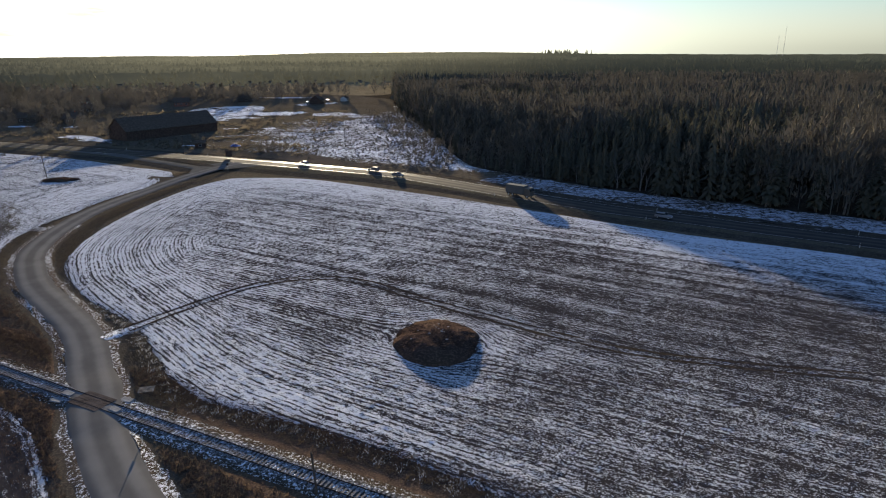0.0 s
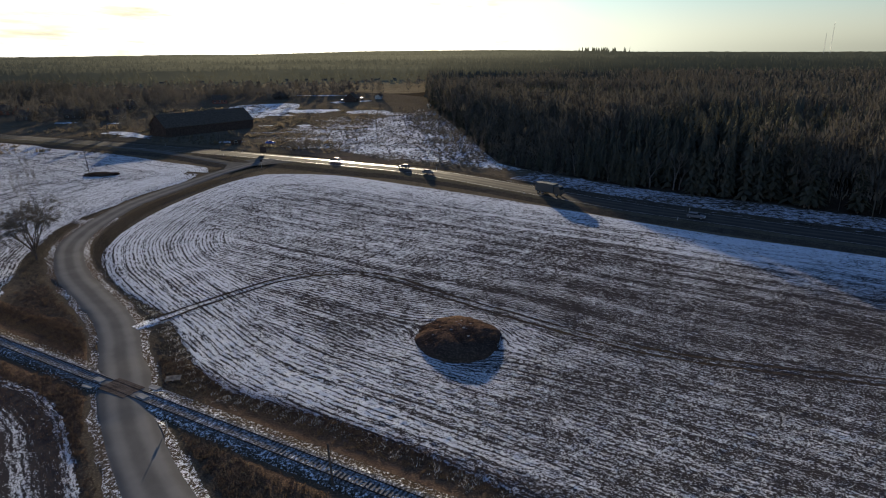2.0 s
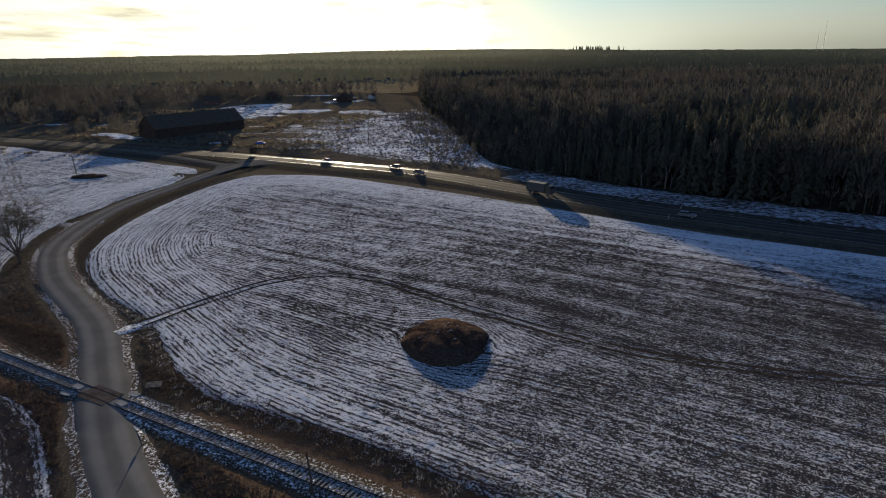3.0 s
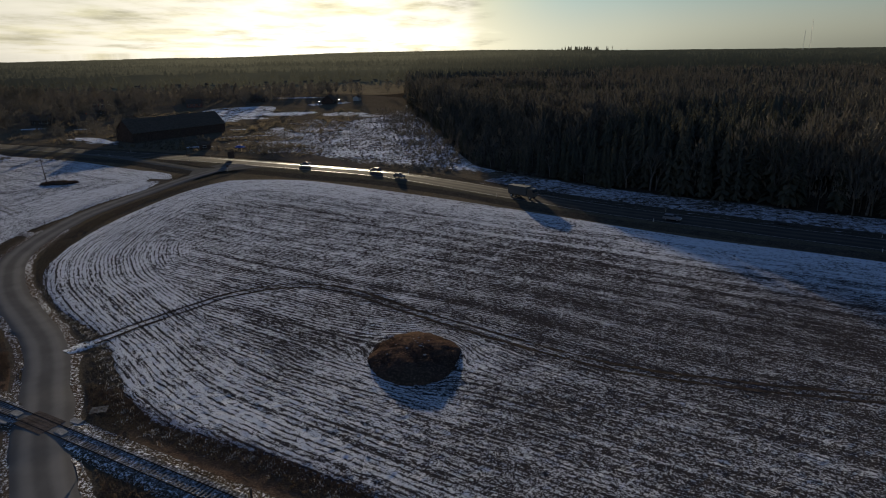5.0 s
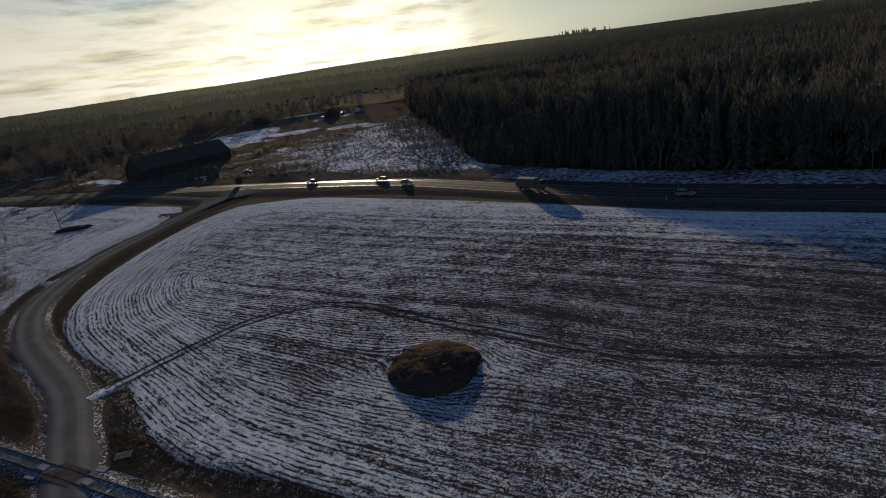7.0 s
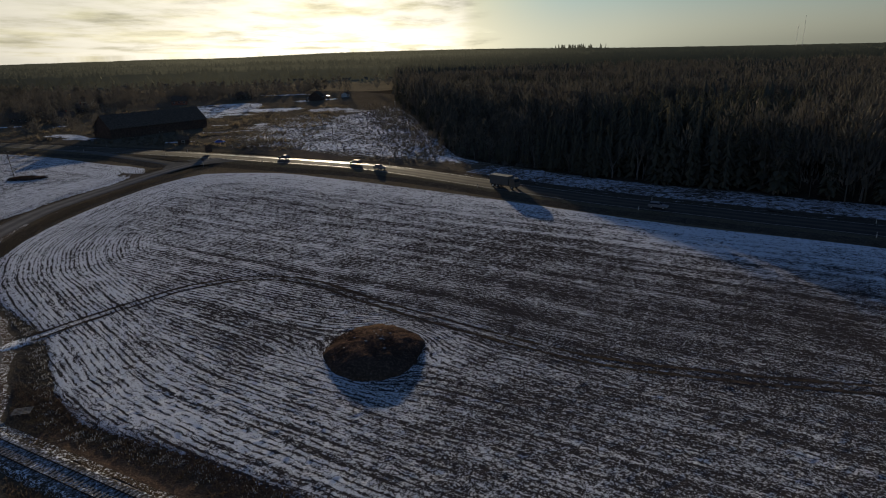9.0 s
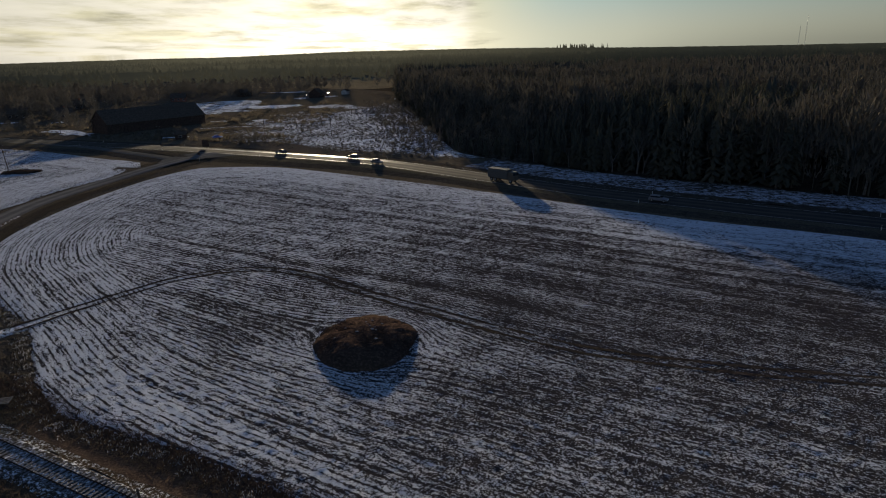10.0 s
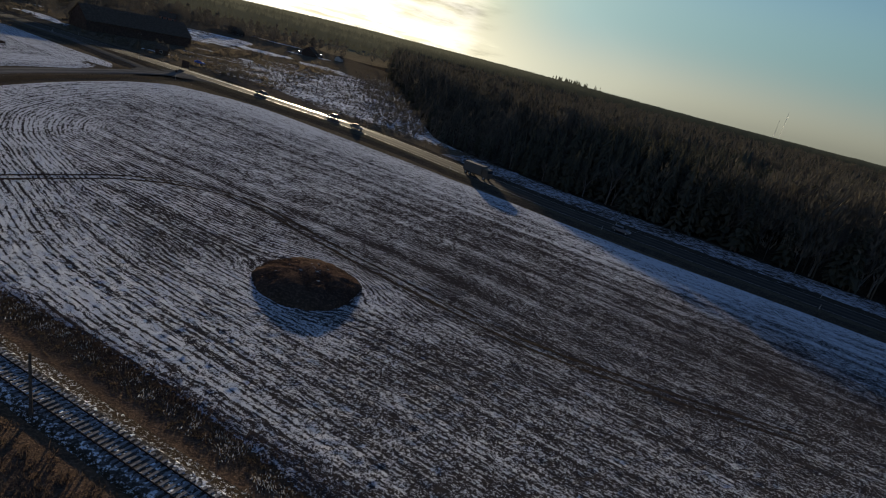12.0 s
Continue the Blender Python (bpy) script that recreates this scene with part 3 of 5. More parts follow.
HIGHWAY = smooth_line([(-420, 405), (-252, 332), (-168, 296), (-107.5, 269), (-67, 250), (-18, 224.3), (2, 210), (30.7, 183), (50.8, 164.6), (63, 155.4), (74, 147.8), (84, 140.3), (99, 130.2), (143, 99), (252, 21), (330, -35)], 3.0)
RAIL_A, RAIL_WAY = np.array((-70.1, 87.5)), np.array((0.875, -0.485))
EAST_EDGE = smooth_line([(244, 15), (134, 92.4), (91.6, 122.6), (67.2, 137.8), (52, 149.5), (33.6, 164.6), (11, 182.3), (-16, 201.6), (-36, 214.2), (-57, 217.6), (-64, 215), (-71.4, 200.8), (-76.4, 177.2), (-78.1, 155.4), (-76.4, 137.8), (-73, 125.2), (-66.4, 115), (-58.8, 105.8), (-50.4, 98.3), (-47, 95.8), (-42.8, 89.9), (-37.8, 82.3), (-33.6, 75.6), (-28.6, 70.6), (-20.2, 66.4), (-12.6, 63), (-4.2, 58), (3.4, 53), (6, 50.4), (34, 33), (90, -3), (180, -60)], 2.0)
WEST_EDGE = smooth_line([(-400, 362), (-215, 303), (-174, 280.6), (-142, 266.3), (-112, 247), (-101.5, 240), (-92.5, 235.6), (-86.5, 231), (-82.6, 223), (-82, 215), (-82.8, 206), (-86, 197.5), (-88.6, 190), (-90.4, 182), (-90.8, 174), (-91.6, 168), (-93.6, 158), (-93, 146), (-90.3, 137), (-88, 127), (-82.5, 115), (-78.5, 102), (-95, 104), (-150, 134), (-300, 216)], 2.0)
SOUTH_EDGE = smooth_line([(-280, 196), (-120, 103), (-62.2, 77.3), (-55.4, 73.9), (-47, 69), (-38, 57), (-31, 47), (-17, 30), (-4, 12)], 2.0)
FOREST_EDGE = np.array([(330, 25), (205, 95), (113, 151), (96, 166), (84, 174), (70.5, 183), (57, 195), (43, 210), (34, 219), (24, 232), (20, 252), (15, 295), (5, 379), (-6, 455), (-12, 560), (-14, 690)], float)


def hills(x, y):
    far = np.hypot(x, y)
    rise = np.clip((far - 900) / 2600, 0, 1)
    return rise * (-9 + 19 * np.exp(-(((x + 60) / 1250) ** 2)) + 2.5 * np.sin(x / 420 + 1.0) + 2.0 * np.sin(x / 190 + y / 900))


MOUND_AT = (2.9, 85.3)

# the ground: one sheet to the horizon
ring = np.concatenate([np.linspace(0, 600, 61), np.geomspace(650, 4800, 34)])
turn = np.linspace(0, 2 * np.pi, 145)[:-1]
verts = [(0.0, 60.0, -0.12)]
for r in ring[1:]:
    gx, gy = r * np.cos(turn), 60 + r * np.sin(turn)
    verts += list(zip(gx, gy, hills(gx, gy) - 0.12))
faces = [(0, 1 + j, 1 + (j + 1) % 144) for j in range(144)]
for i in range(len(ring) - 2):
    a, b = 1 + i * 144, 1 + (i + 1) * 144
    faces += [(a + j, b + j, b + (j + 1) % 144, a + (j + 1) % 144) for j in range(144)]
ground = mesh_object("ground", verts, faces, M_GROUND, True)
tagged(ground, "dead brown winter grass with patches of thin snow", "ground", kind="structure")


def low_swell(v, far):
    return np.array([0.05 + 0.05 * noise.noise((x * 0.03, y * 0.03, 0.5)) for x, y in v]) * np.clip(far / 12, 0, 1) + sunk_edge(v, far)


def sunk_edge(v, far):
    return -0.22 * np.clip(1 - far / 1.2, 0, 1)


field_east = tagged(field("field_east", EAST_EDGE, [], 2.2, 0.0, M_FIELD, low_swell, (0.84, -0.54)), "stubble field in curved rows under thin patchy snow", "field", kind="structure")

# the farm track over the field
TRACK = smooth_line([(-46.0, 92.9), (-42.1, 97.9), (-36.4, 104.6), (-29.9, 111.1), (-20, 114.6), (-9.5, 111.3), (2, 101.5), (14.0, 92), (23.3, 85.1), (32.4, 79.6), (45.5, 75), (60, 71)], 1.0)


WEST_TRACKS = [smooth_line(p, 2.0) for p in ([(-176, 262), (-168, 249), (-150, 225), (-134, 202), (-119, 185), (-108, 175)], [(-158, 228), (-137, 198), (-123, 180), (-112, 163)])]


def rough_rows(parent, edge, rest, bounds, z, way, mat, step=0.5, headland=24.0, tracks=()):
    """The uneven top of the stubble: low clods and stalks set along the rows."""
    r = np.random.default_rng(3)
    gx, gy = np.meshgrid(np.arange(bounds[0], bounds[1], step), np.arange(bounds[2], bounds[3], step), indexing="ij")
    pts = np.c_[gx.ravel(), gy.ravel()] + r.uniform(-0.24 * step, 0.24 * step, (gx.size, 2))
    coarse = inside(np.vstack([edge[::3], np.array(rest, float).reshape(-1, 2)]), pts)
    number = np.full(len(pts), -1)
    pts = pts[coarse]
    far, along = nearest(edge[::4], pts)
    keep = far > 0.7
    number[np.flatnonzero(coarse)[keep]] = np.arange(keep.sum())
    pts, far, along = pts[keep], far[keep], along[keep]
    straight, turns, hold = row_maps(edge, pts, far, along, way, headland)
    rows = np.where(hold[:, None] > 0.5, turns, straight)
    cell = (np.floor(rows[:, 1] / 0.5) * 7919 + np.floor(rows[:, 0] / 1.1) * 104729).astype(np.int64)
    lump = ((cell * 2654435761) % 1000003) / 1000003.0
    level = np.ones(len(pts))
    for track in tracks:
        level = np.minimum(level, np.clip((np.abs(nearest(track, pts)[0] - 0.9) - 0.3) / 0.3, 0.0, 1.0))
    h = z + low_swell(pts, far) + (0.06 * lump + 0.06 * r.random(len(pts))) * level * np.clip(far / 3.0, 0.15, 1.0)
    grid = number.reshape(gx.shape)
    a, b, c, d = (q.ravel() for q in (grid[:-1, :-1], grid[1:, :-1], grid[1:, 1:], grid[:-1, 1:]))
    full = (a >= 0) & (b >= 0) & (c >= 0) & (d >= 0)
    tris = np.concatenate([np.c_[a, b, c][full], np.c_[a, c, d][full]])
    ob = joined("stubble_clods", np.c_[pts, h], tris, mat, "", "", parent, "stuff")
    lay_maps(ob, tris.ravel(), straight, turns, far, hold)
    return ob


rough_rows(field_east, EAST_EDGE, [], (-92, 170, -10, 222), 0.05, (0.84, -0.54), M_FIELD, 0.36, tracks=[TRACK])
field_west = tagged(field("field_west", WEST_EDGE, [], 4.0, 0.0, M_WEST, sunk_edge), "snow-covered stubble field across the side road", "field", kind="structure")
field_south = tagged(field("field_south", SOUTH_EDGE, [(-120, -40), (-300, 40)], 3.0, 0.0, M_SOUTH, sunk_edge), "ploughed field striped with brown soil and snow", "field", kind="structure")

rough_rows(field_west, WEST_EDGE, [], (-230, -82, 98, 312), 0.03, None, M_WEST, 0.6, tracks=WEST_TRACKS)
rough_rows(field_south, SOUTH_EDGE, [(-120, -40), (-300, 40)], (-120, -4, 10, 105), 0.03, None, M_SOUTH)


def patch(name, points, z, mat, label, category="ground", closed_step=3.0):
    p = smooth_line(points + points[:1], closed_step)[:-1]
    bm = bmesh.new()
    f = bm.faces.new([bm.verts.new((x, y, z)) for x, y in p])
    bmesh.ops.triangulate(bm, faces=[f])
    bmesh.ops.recalc_face_normals(bm, faces=bm.faces)
    if sum(f.normal.z for f in bm.faces) < 0:
        bmesh.ops.reverse_faces(bm, faces=bm.faces)
    return tagged(part(name, bm, mat, None), label, category, kind="structure")


# verges, shoulders and strips of caught snow
ribbon("verge_side_road", SIDE_ROAD[SIDE_ROAD[:, 1] < 218], [(-12.0, -0.115), (-6.5, -0.10), (-3.4, 0.02), (3.4, 0.02), (6.0, -0.10), (13.0, -0.115)], M_ROADVERGE, 1.6)
tagged(bpy.data.objects["verge_side_road"], "brown grass verge along the side road", "verge", kind="structure")


def narrowing(x, o):
    """The near shoulder of the highway is broad by the junction and narrow along the forest."""
    return o * (1.0 - 0.34 * min(1.0, max(0.0, (x + 25.0) / 45.0))) if o < -5.2 else o


ribbon("verge_highway", HIGHWAY, [(-17.5, -0.15), (-16.0, -0.12), (-11.6, 0.38), (6.2, 0.42), (10, -0.1), (13, -0.13)], M_BANK, 0.8, narrowing)
tagged(bpy.data.objects["verge_highway"], "sloping dark grass banks of the highway", "verge", kind="structure")
RAIL_LINE = np.array([RAIL_A + RAIL_WAY * d for d in np.arange(-330, 330, 3.0)])
ribbon("verge_railway", RAIL_LINE, [(-10.5, -0.09), (-6.0, -0.04), (-2.9, -0.03), (2.9, -0.02), (6.5, -0.03), (9.5, -0.09)], M_VERGE, 1.5)
tagged(bpy.data.objects["verge_railway"], "dark brown grass strip beside the railway", "verge", kind="structure")
ribbon("snow_bank_railway", RAIL_LINE, [(2.9, -0.035), (2.4, 0.0), (1.7, 0.07)], M_SNOWGRASS, 0.5)
tagged(bpy.data.objects["snow_bank_railway"], "patchy snow along the ballast shoulder", "snow", kind="structure")
ribbon("snow_shoulder_railway", RAIL_LINE, [(-1.6, 0.07), (-2.1, 0.0), (-2.4, -0.035)], M_SNOWGRASS, 0.5)
tagged(bpy.data.objects["snow_shoulder_railway"], "thin snow on the ballast shoulder", "snow", kind="structure")
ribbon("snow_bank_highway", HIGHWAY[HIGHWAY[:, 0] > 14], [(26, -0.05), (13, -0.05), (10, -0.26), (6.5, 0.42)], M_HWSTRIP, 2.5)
tagged(bpy.data.objects["snow_bank_highway"], "strip of shaded snow between the highway and the forest", "snow", kind="structure")
for side in (-1, 1):
    strip = ribbon("snow_edge_side_road", SIDE_ROAD[SIDE_ROAD[:, 1] < 158], sorted([(side * 2.7, 0.085), (side * 3.1, 0.06), (side * 3.7, 0.035), (side * 4.1, -0.03)], reverse=True), M_FROSTEDGE, 1.0)
    tagged(strip, "patchy snow ploughed to the road edge", "snow", kind="structure")
SNOW_LOT = [(-158, 452), (-130, 404), (-112, 420), (-104, 452), (-117, 512), (-156, 497)]
SNOW_YARD = [(-180, 340), (-164, 324), (-146, 311), (-141, 307), (-150, 320), (-166, 337)]
patch("forest_floor", [tuple(p) for p in FOREST_EDGE] + [(400, 1100), (900, 700), (700, 100)], -0.09, M_LITTER, "dark leaf litter under the forest", "ground", 8.0)
patch("far_meadow", [(-620, 640), (-380, 690), (-200, 700), (-110, 660), (-16, 640), (-16, 960), (-90, 970), (-300, 970), (-700, 940)], -0.05, M_FARFIELD, "pale dry meadow before the far woods")
patch("snow_lot", SNOW_LOT, -0.05, M_SNOWSTRIP, "snow-covered yard behind the barns")
patch("snow_yard", SNOW_YARD, -0.05, M_SNOWSTRIP, "snow-covered yard by the barn")

tagged(ribbon("shoulder_highway", HIGHWAY, [(-11.4, 0.39), (-8.0, 0.435), (-4.9, 0.455)], M_SHOULDER, 0.7, narrowing), "olive-brown trodden shoulder along the highway", "verge", kind="structure")

# roads
CROSSING = (-41.2, 71.5)


def raised(ob, span=8.0, lift=0.11):
    """Lifts a road over the rails on a smooth hump."""
    for vert in ob.data.vertices:
        d = math.hypot(vert.co.x - CROSSING[0], vert.co.y - CROSSING[1]) / span
        vert.co.z += lift * max(0.0, 1 - d * d) ** 0.7
    return ob


side_road = tagged(ribbon("side_road", SIDE_ROAD, [(-3.2, -0.02), (-2.75, 0.09), (-1.4, 0.13), (0, 0.15), (1.4, 0.13), (2.75, 0.09), (3.2, -0.02)], M_ASPHALT, 0.25), "narrow worn grey asphalt road with a sharp bend", "road", kind="structure")
raised(side_road)


def climbing(ob, top):
    """Lifts a strip of the side road up to the level of the highway."""
    for vert in ob.data.vertices:
        f = min(1.0, max(0.0, (vert.co.y - 196.0) / 34.0))
        if vert.co.x < -55:
            vert.co.z += top * f * f * (3 - 2 * f)


climbing(side_road, 0.36)
climbing(bpy.data.objects["verge_side_road"], 0.33)
highway = tagged(ribbon("highway", HIGHWAY, [(-5.0, 0.46), (0, 0.54), (5.0, 0.46)], M_HIGHWAY), "damp asphalt highway shining in the low sun", "road", kind="structure")
for off, z in ((-4.3, 0.478), (4.3, 0.478)):
    tagged(ribbon("edge_line", HIGHWAY, [(off - 0.09, z), (off + 0.09, z)], M_LINE), "white painted edge line", "road marking", kind="structure")
patch("junction", [(-79, 225), (-70, 230), (-60, 236), (-54, 239), (-60, 244), (-69, 249), (-76, 243), (-80, 235)], 0.475, M_ASPHALT_DRY, "pale worn asphalt mouth of the side road", "road")
patch("traffic_island", [(-73.5, 238.5), (-76, 237.5), (-88, 247.5), (-103, 257.0), (-101, 259.5), (-87, 252.5)], 0.50, M_BANK, "narrow grass island between slip road and highway", "verge")
for pts in ([(-9.2, 500), (-7, 450), (-8, 424), (-13, 405), (-24, 380)], [(-64, 314), (-54, 307), (-44, 299), (-35, 279)]):
    for off in (-1.0, 1.0):
        tagged(ribbon("snowy_wheel_mark", smooth_line(pts, 2.0), [(off - 0.45, -0.06), (off, -0.045), (off + 0.45, -0.06)], M_FROSTTRACK, 0.5), "snow-filled wheel mark over the cleared ground", "track", kind="structure")
patch("lay_by", [(-62, 262), (-60, 275), (-46, 270), (-34, 258), (-18, 240), (-21, 234), (-43, 248)], 0.0, M_GRAVEL, "muddy gravel lay-by beside the highway", "ground")
SLIP_ROAD = smooth_line([(-150, 284), (-125, 270), (-108, 257.5), (-92, 245.5), (-80, 236), (-74, 230)], 1.5)
tagged(ribbon("verge_slip_road", SLIP_ROAD, [(-6.5, -0.14), (-2.3, 0.40), (2.3, 0.40), (6.0, 0.30)], M_BANK, 0.6), "dark grass bank of the slip road", "verge", kind="structure")
tagged(ribbon("slip_road", SLIP_ROAD, [(-2.4, 0.38), (-2.0, 0.46), (0, 0.485), (2.0, 0.46), (2.4, 0.38)], M_ASPHALT_DRY), "curved slip road joining the highway", "road", kind="structure")
for off in (-0.9, 0.9):
    tagged(ribbon("wheel_rut", TRACK, [(off - 0.3, 0.178), (off, 0.183), (off + 0.3, 0.178)], M_RUT, 0.3), "muddy wheel rut across the snowy field", "track", kind="structure")
ribbon("field_entrance", smooth_line([(-48.2, 90.0), (-46.4, 92.4), (-44.6, 94.6), (-41.9, 97.6)], 0.8), [(-1.4, -0.02), (-0.9, 0.11), (0, 0.14), (0.9, 0.11), (1.4, -0.02)], M_PACKED, 0.6)
tagged(bpy.data.objects["field_entrance"], "packed snow at the field entrance", "track", kind="structure")
tagged(ribbon("field_entrance_west", smooth_line([(-89.0, 152.6), (-91.5, 154.2), (-95.0, 156.2), (-101.0, 159.0)], 0.8), [(-1.5, -0.08), (-0.8, 0.04), (0, 0.06), (0.8, 0.04), (1.5, -0.08)], M_FROSTTRACK, 0.9), "packed snow at the gap into the western field", "track", kind="structure")
for line in WEST_TRACKS:
    for off in (-0.9, 0.9):
        tagged(ribbon("wheel_mark", line, [(off - 0.4, 0.11), (off, 0.155), (off + 0.4, 0.11)], M_FROSTTRACK, 0.5), "pale frosted wheel mark across the field", "track", kind="structure")

# ---- railway ----
def railway():
    track = thing("railway_track", "single railway track with snow-dusted sleepers on dark ballast", "railway")
    track.location = (RAIL_A[0], RAIL_A[1], -0.2)
    track.rotation_euler.z = math.atan2(RAIL_WAY[1], RAIL_WAY[0])
    bm = bmesh.new()
    prism(bm, [(-2.3, -0.05), (-1.6, 0.35), (1.6, 0.35), (2.3, -0.05)], -330, 330)
    part("ballast_bed", bm, M_BALLAST, track)
    for y in (-0.795, 0.795):
        bm = bmesh.new()
        prism(bm, [(y - 0.075, 0.30), (y - 0.075, 0.315), (y - 0.012, 0.34), (y - 0.012, 0.43), (y - 0.036, 0.44), (y - 0.036, 0.475), (y + 0.036, 0.475), (y + 0.036, 0.44), (y + 0.012, 0.43), (y + 0.012, 0.34), (y + 0.075, 0.315), (y + 0.075, 0.30)], -330, 330)
        part("rail", bm, M_RAIL, track)
    bm = boxed(-0.12, 0.12, -1.3, 1.3, 0.25, 0.385, bevel=0.012)
    first = part("sleeper", bm, M_SLEEPER, track)
    for n in range(1, 300):
        s = new("sleeper", first.data)
        s.parent = track
        s.location = (-20 + n * 0.54, random.uniform(-0.03, 0.03), random.uniform(-0.01, 0.01))
    first.location.x = -20
    return track


railway()

# ---- trees ----
rng = np.random.default_rng(5)


def cone_tree(tiers, sides, seed):
    """A small spruce: ragged tiers of drooping cones, 1 m high and about 1 m wide."""
    r = np.random.default_rng(seed)
    v, t = [], []
    for n in range(tiers):
        top, low = 1.0 - 0.78 * n / tiers, 1.0 - 0.78 * (n + 1.55) / tiers
        wide = 0.10 + 0.42 * (n + 1) / tiers
        b = len(v)
        v.append((0, 0, top))
        for s in range(sides):
            a = 2 * np.pi * (s + r.uniform(-0.3, 0.3)) / sides
            q = wide * r.uniform(0.65, 1.2)
            v.append((q * np.cos(a), q * np.sin(a), max(0.02, low + r.uniform(-0.05, 0.05))))
        t += [(b, b + 1 + s, b + 1 + (s + 1) % sides) for s in range(sides)]
    return np.array(v), np.array(t)


def spray_tree(seed):
    """A spruce of drooping sprays set round the trunk in ragged tiers, 1 m high and about 1 m wide."""
    r = np.random.default_rng(seed)
    v, t = [], []
    for n in range(15):
        z = 0.06 + 0.92 * n / 15
        reach = 0.50 * (1 - n / 15) ** 0.75 + 0.04
        for s in range(8):
            a = 2 * np.pi * (s + r.random()) / 8
            k = reach * r.uniform(0.45, 1.2)
            c, w_, drop = np.array((np.cos(a), np.sin(a))), k * r.uniform(0.16, 0.32), r.uniform(0.02, 0.09)
            p = np.array((-c[1], c[0]))
            m, b = c * k * 0.55, len(v)
            v += [(0, 0, z + 0.035), (*(m + p * w_), z - 0.25 * drop), (*(c * k), z - drop), (*(m - p * w_), z - 0.25 * drop)]
            t += [(b, b + 1, b + 2), (b, b + 2, b + 3)]
    return np.array(v), np.array(t)


def cloud_tree(count, seed, low=0.3, slim=0.42):
    """A bare crown seen from afar: a trunk and many thin upward sprays of twigs."""
    r = np.random.default_rng(seed)
    v, t = [(-0.02, 0, 0), (0.02, 0, 0), (0, 0.02, 0), (0, 0, 0.9)], [(0, 1, 3), (1, 2, 3), (2, 0, 3)]
    for _ in range(count):
        h = r.uniform(low, 0.97)
        q = slim * math.sin(math.pi * ((h - low) / (1.02 - low)) ** 0.75) * r.uniform(0.2, 1.0)
        a = r.uniform(0, 2 * np.pi)
        p = np.array((q * np.cos(a), q * np.sin(a), h))
        d = np.array((np.cos(a) * 0.6, np.sin(a) * 0.6, 1.0)) + r.normal(0, 0.35, 3)
        side = np.cross(d, r.normal(0, 1, 3))
        side /= np.linalg.norm(side)
        b = len(v)
        k = r.uniform(0.05, 0.11)
        v += [tuple(p - side * k * 0.28), tuple(p + side * k * 0.28), tuple(p + d * k)]
        t.append((b, b + 1, b + 2))
    return np.array(v), np.array(t)


def brush_clump(count, seed):
    """A clump of upright dead stems, 1 m high."""
    r = np.random.default_rng(seed)
    v, t = [], []
    for _ in range(count):
        a, q, h, lean = r.uniform(0, 2 * np.pi), r.uniform(0, 0.45), r.uniform(0.35, 1.0), r.normal(0, 0.22, 2)
        p, s = np.array((q * np.cos(a), q * np.sin(a))), r.uniform(0, np.pi)
        k = r.uniform(0.05, 0.10)
        b = len(v)
        v += [(p[0] - k * np.cos(s), p[1] - k * np.sin(s), 0), (p[0] + k * np.cos(s), p[1] + k * np.sin(s), 0), (p[0] + lean[0], p[1] + lean[1], h)]
        t.append((b, b + 1, b + 2))
    return np.array(v), np.array(t)


def right_of_edge(x, y):
    """Whether a place lies in the forest beyond the highway."""
    poly = np.vstack([FOREST_EDGE, [(-14, 5000), (5000, 5000), (5000, -400)]])
    return inside(poly, np.c_[x, y])


def wooded(x, y):
    right = right_of_edge(x, y)
    west = (x < -330) & (y > 440) & (y < 600)
    return right | west


def wedge(count, near, far, spread=1.05):
    """Places in the view's wide wedge, denser near."""
    d = near + (far - near) * rng.random(count) ** 0.75
    a = rng.uniform(-spread, spread, count)
    return d * np.sin(a), d * np.cos(a)


FAR_SPRUCE = [cone_tree(4, 7, s) for s in range(6)]
MID_SPRUCE = [spray_tree(s) for s in range(50, 56)]
TINY_SPRUCE = [cone_tree(2, 5, s) for s in range(20, 26)]
FAR_BARE = [cloud_tree(60, s) for s in range(6)]
MID_BARE = [cloud_tree(100, s, 0.2, 0.5) for s in range(80, 86)]
NEAR_BARE = [cloud_tree(200, s, 0.25) for s in range(10, 15)]

x, y = wedge(44000, 150, 1000)
keep = wooded(x, y)
x, y = x[keep], y[keep]
kind = np.array([noise.noise((a * 0.012, b * 0.012, 3.0)) for a, b in zip(x, y)]) + rng.normal(0, 0.18, len(x))
def tallest(x, y):
    """The young growth at the forest's corner stays low; deeper in it is full-grown."""
    return np.clip(0.114 * (x - 49 - 0.43 * (144 - y)) / 0.31 * 0.95, 2.5, 19.5)


edge = nearest(FOREST_EDGE, np.c_[x, y])[0]
tall = rng.uniform(0.78, 1.15, len(x)) * np.where(right_of_edge(x, y), tallest(x, y), 15)
rows = np.c_[x, y, hills(x, y) - 0.1, tall, np.maximum(3.0, tall * rng.uniform(0.28, 0.42, len(x)))]
spruce = (kind > 0.07) & ((x > -60) | (y > 760))
far_off = y > 640
# these far trees also glow with the painted haze
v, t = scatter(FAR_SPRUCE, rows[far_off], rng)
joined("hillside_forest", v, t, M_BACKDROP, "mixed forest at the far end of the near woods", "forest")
near_in = (edge < 110) & (y < 520)
v, t = scatter(FAR_SPRUCE, rows[spruce & ~far_off & ~near_in], rng)
v2, t2 = scatter(MID_SPRUCE, rows[spruce & ~far_off & near_in], rng)
v, t = np.concatenate([v, v2]), np.concatenate([t, t2 + len(v)])
joined("spruce_forest", v, t, M_SPRUCE, "dense dark spruce forest reaching to the horizon", "forest")
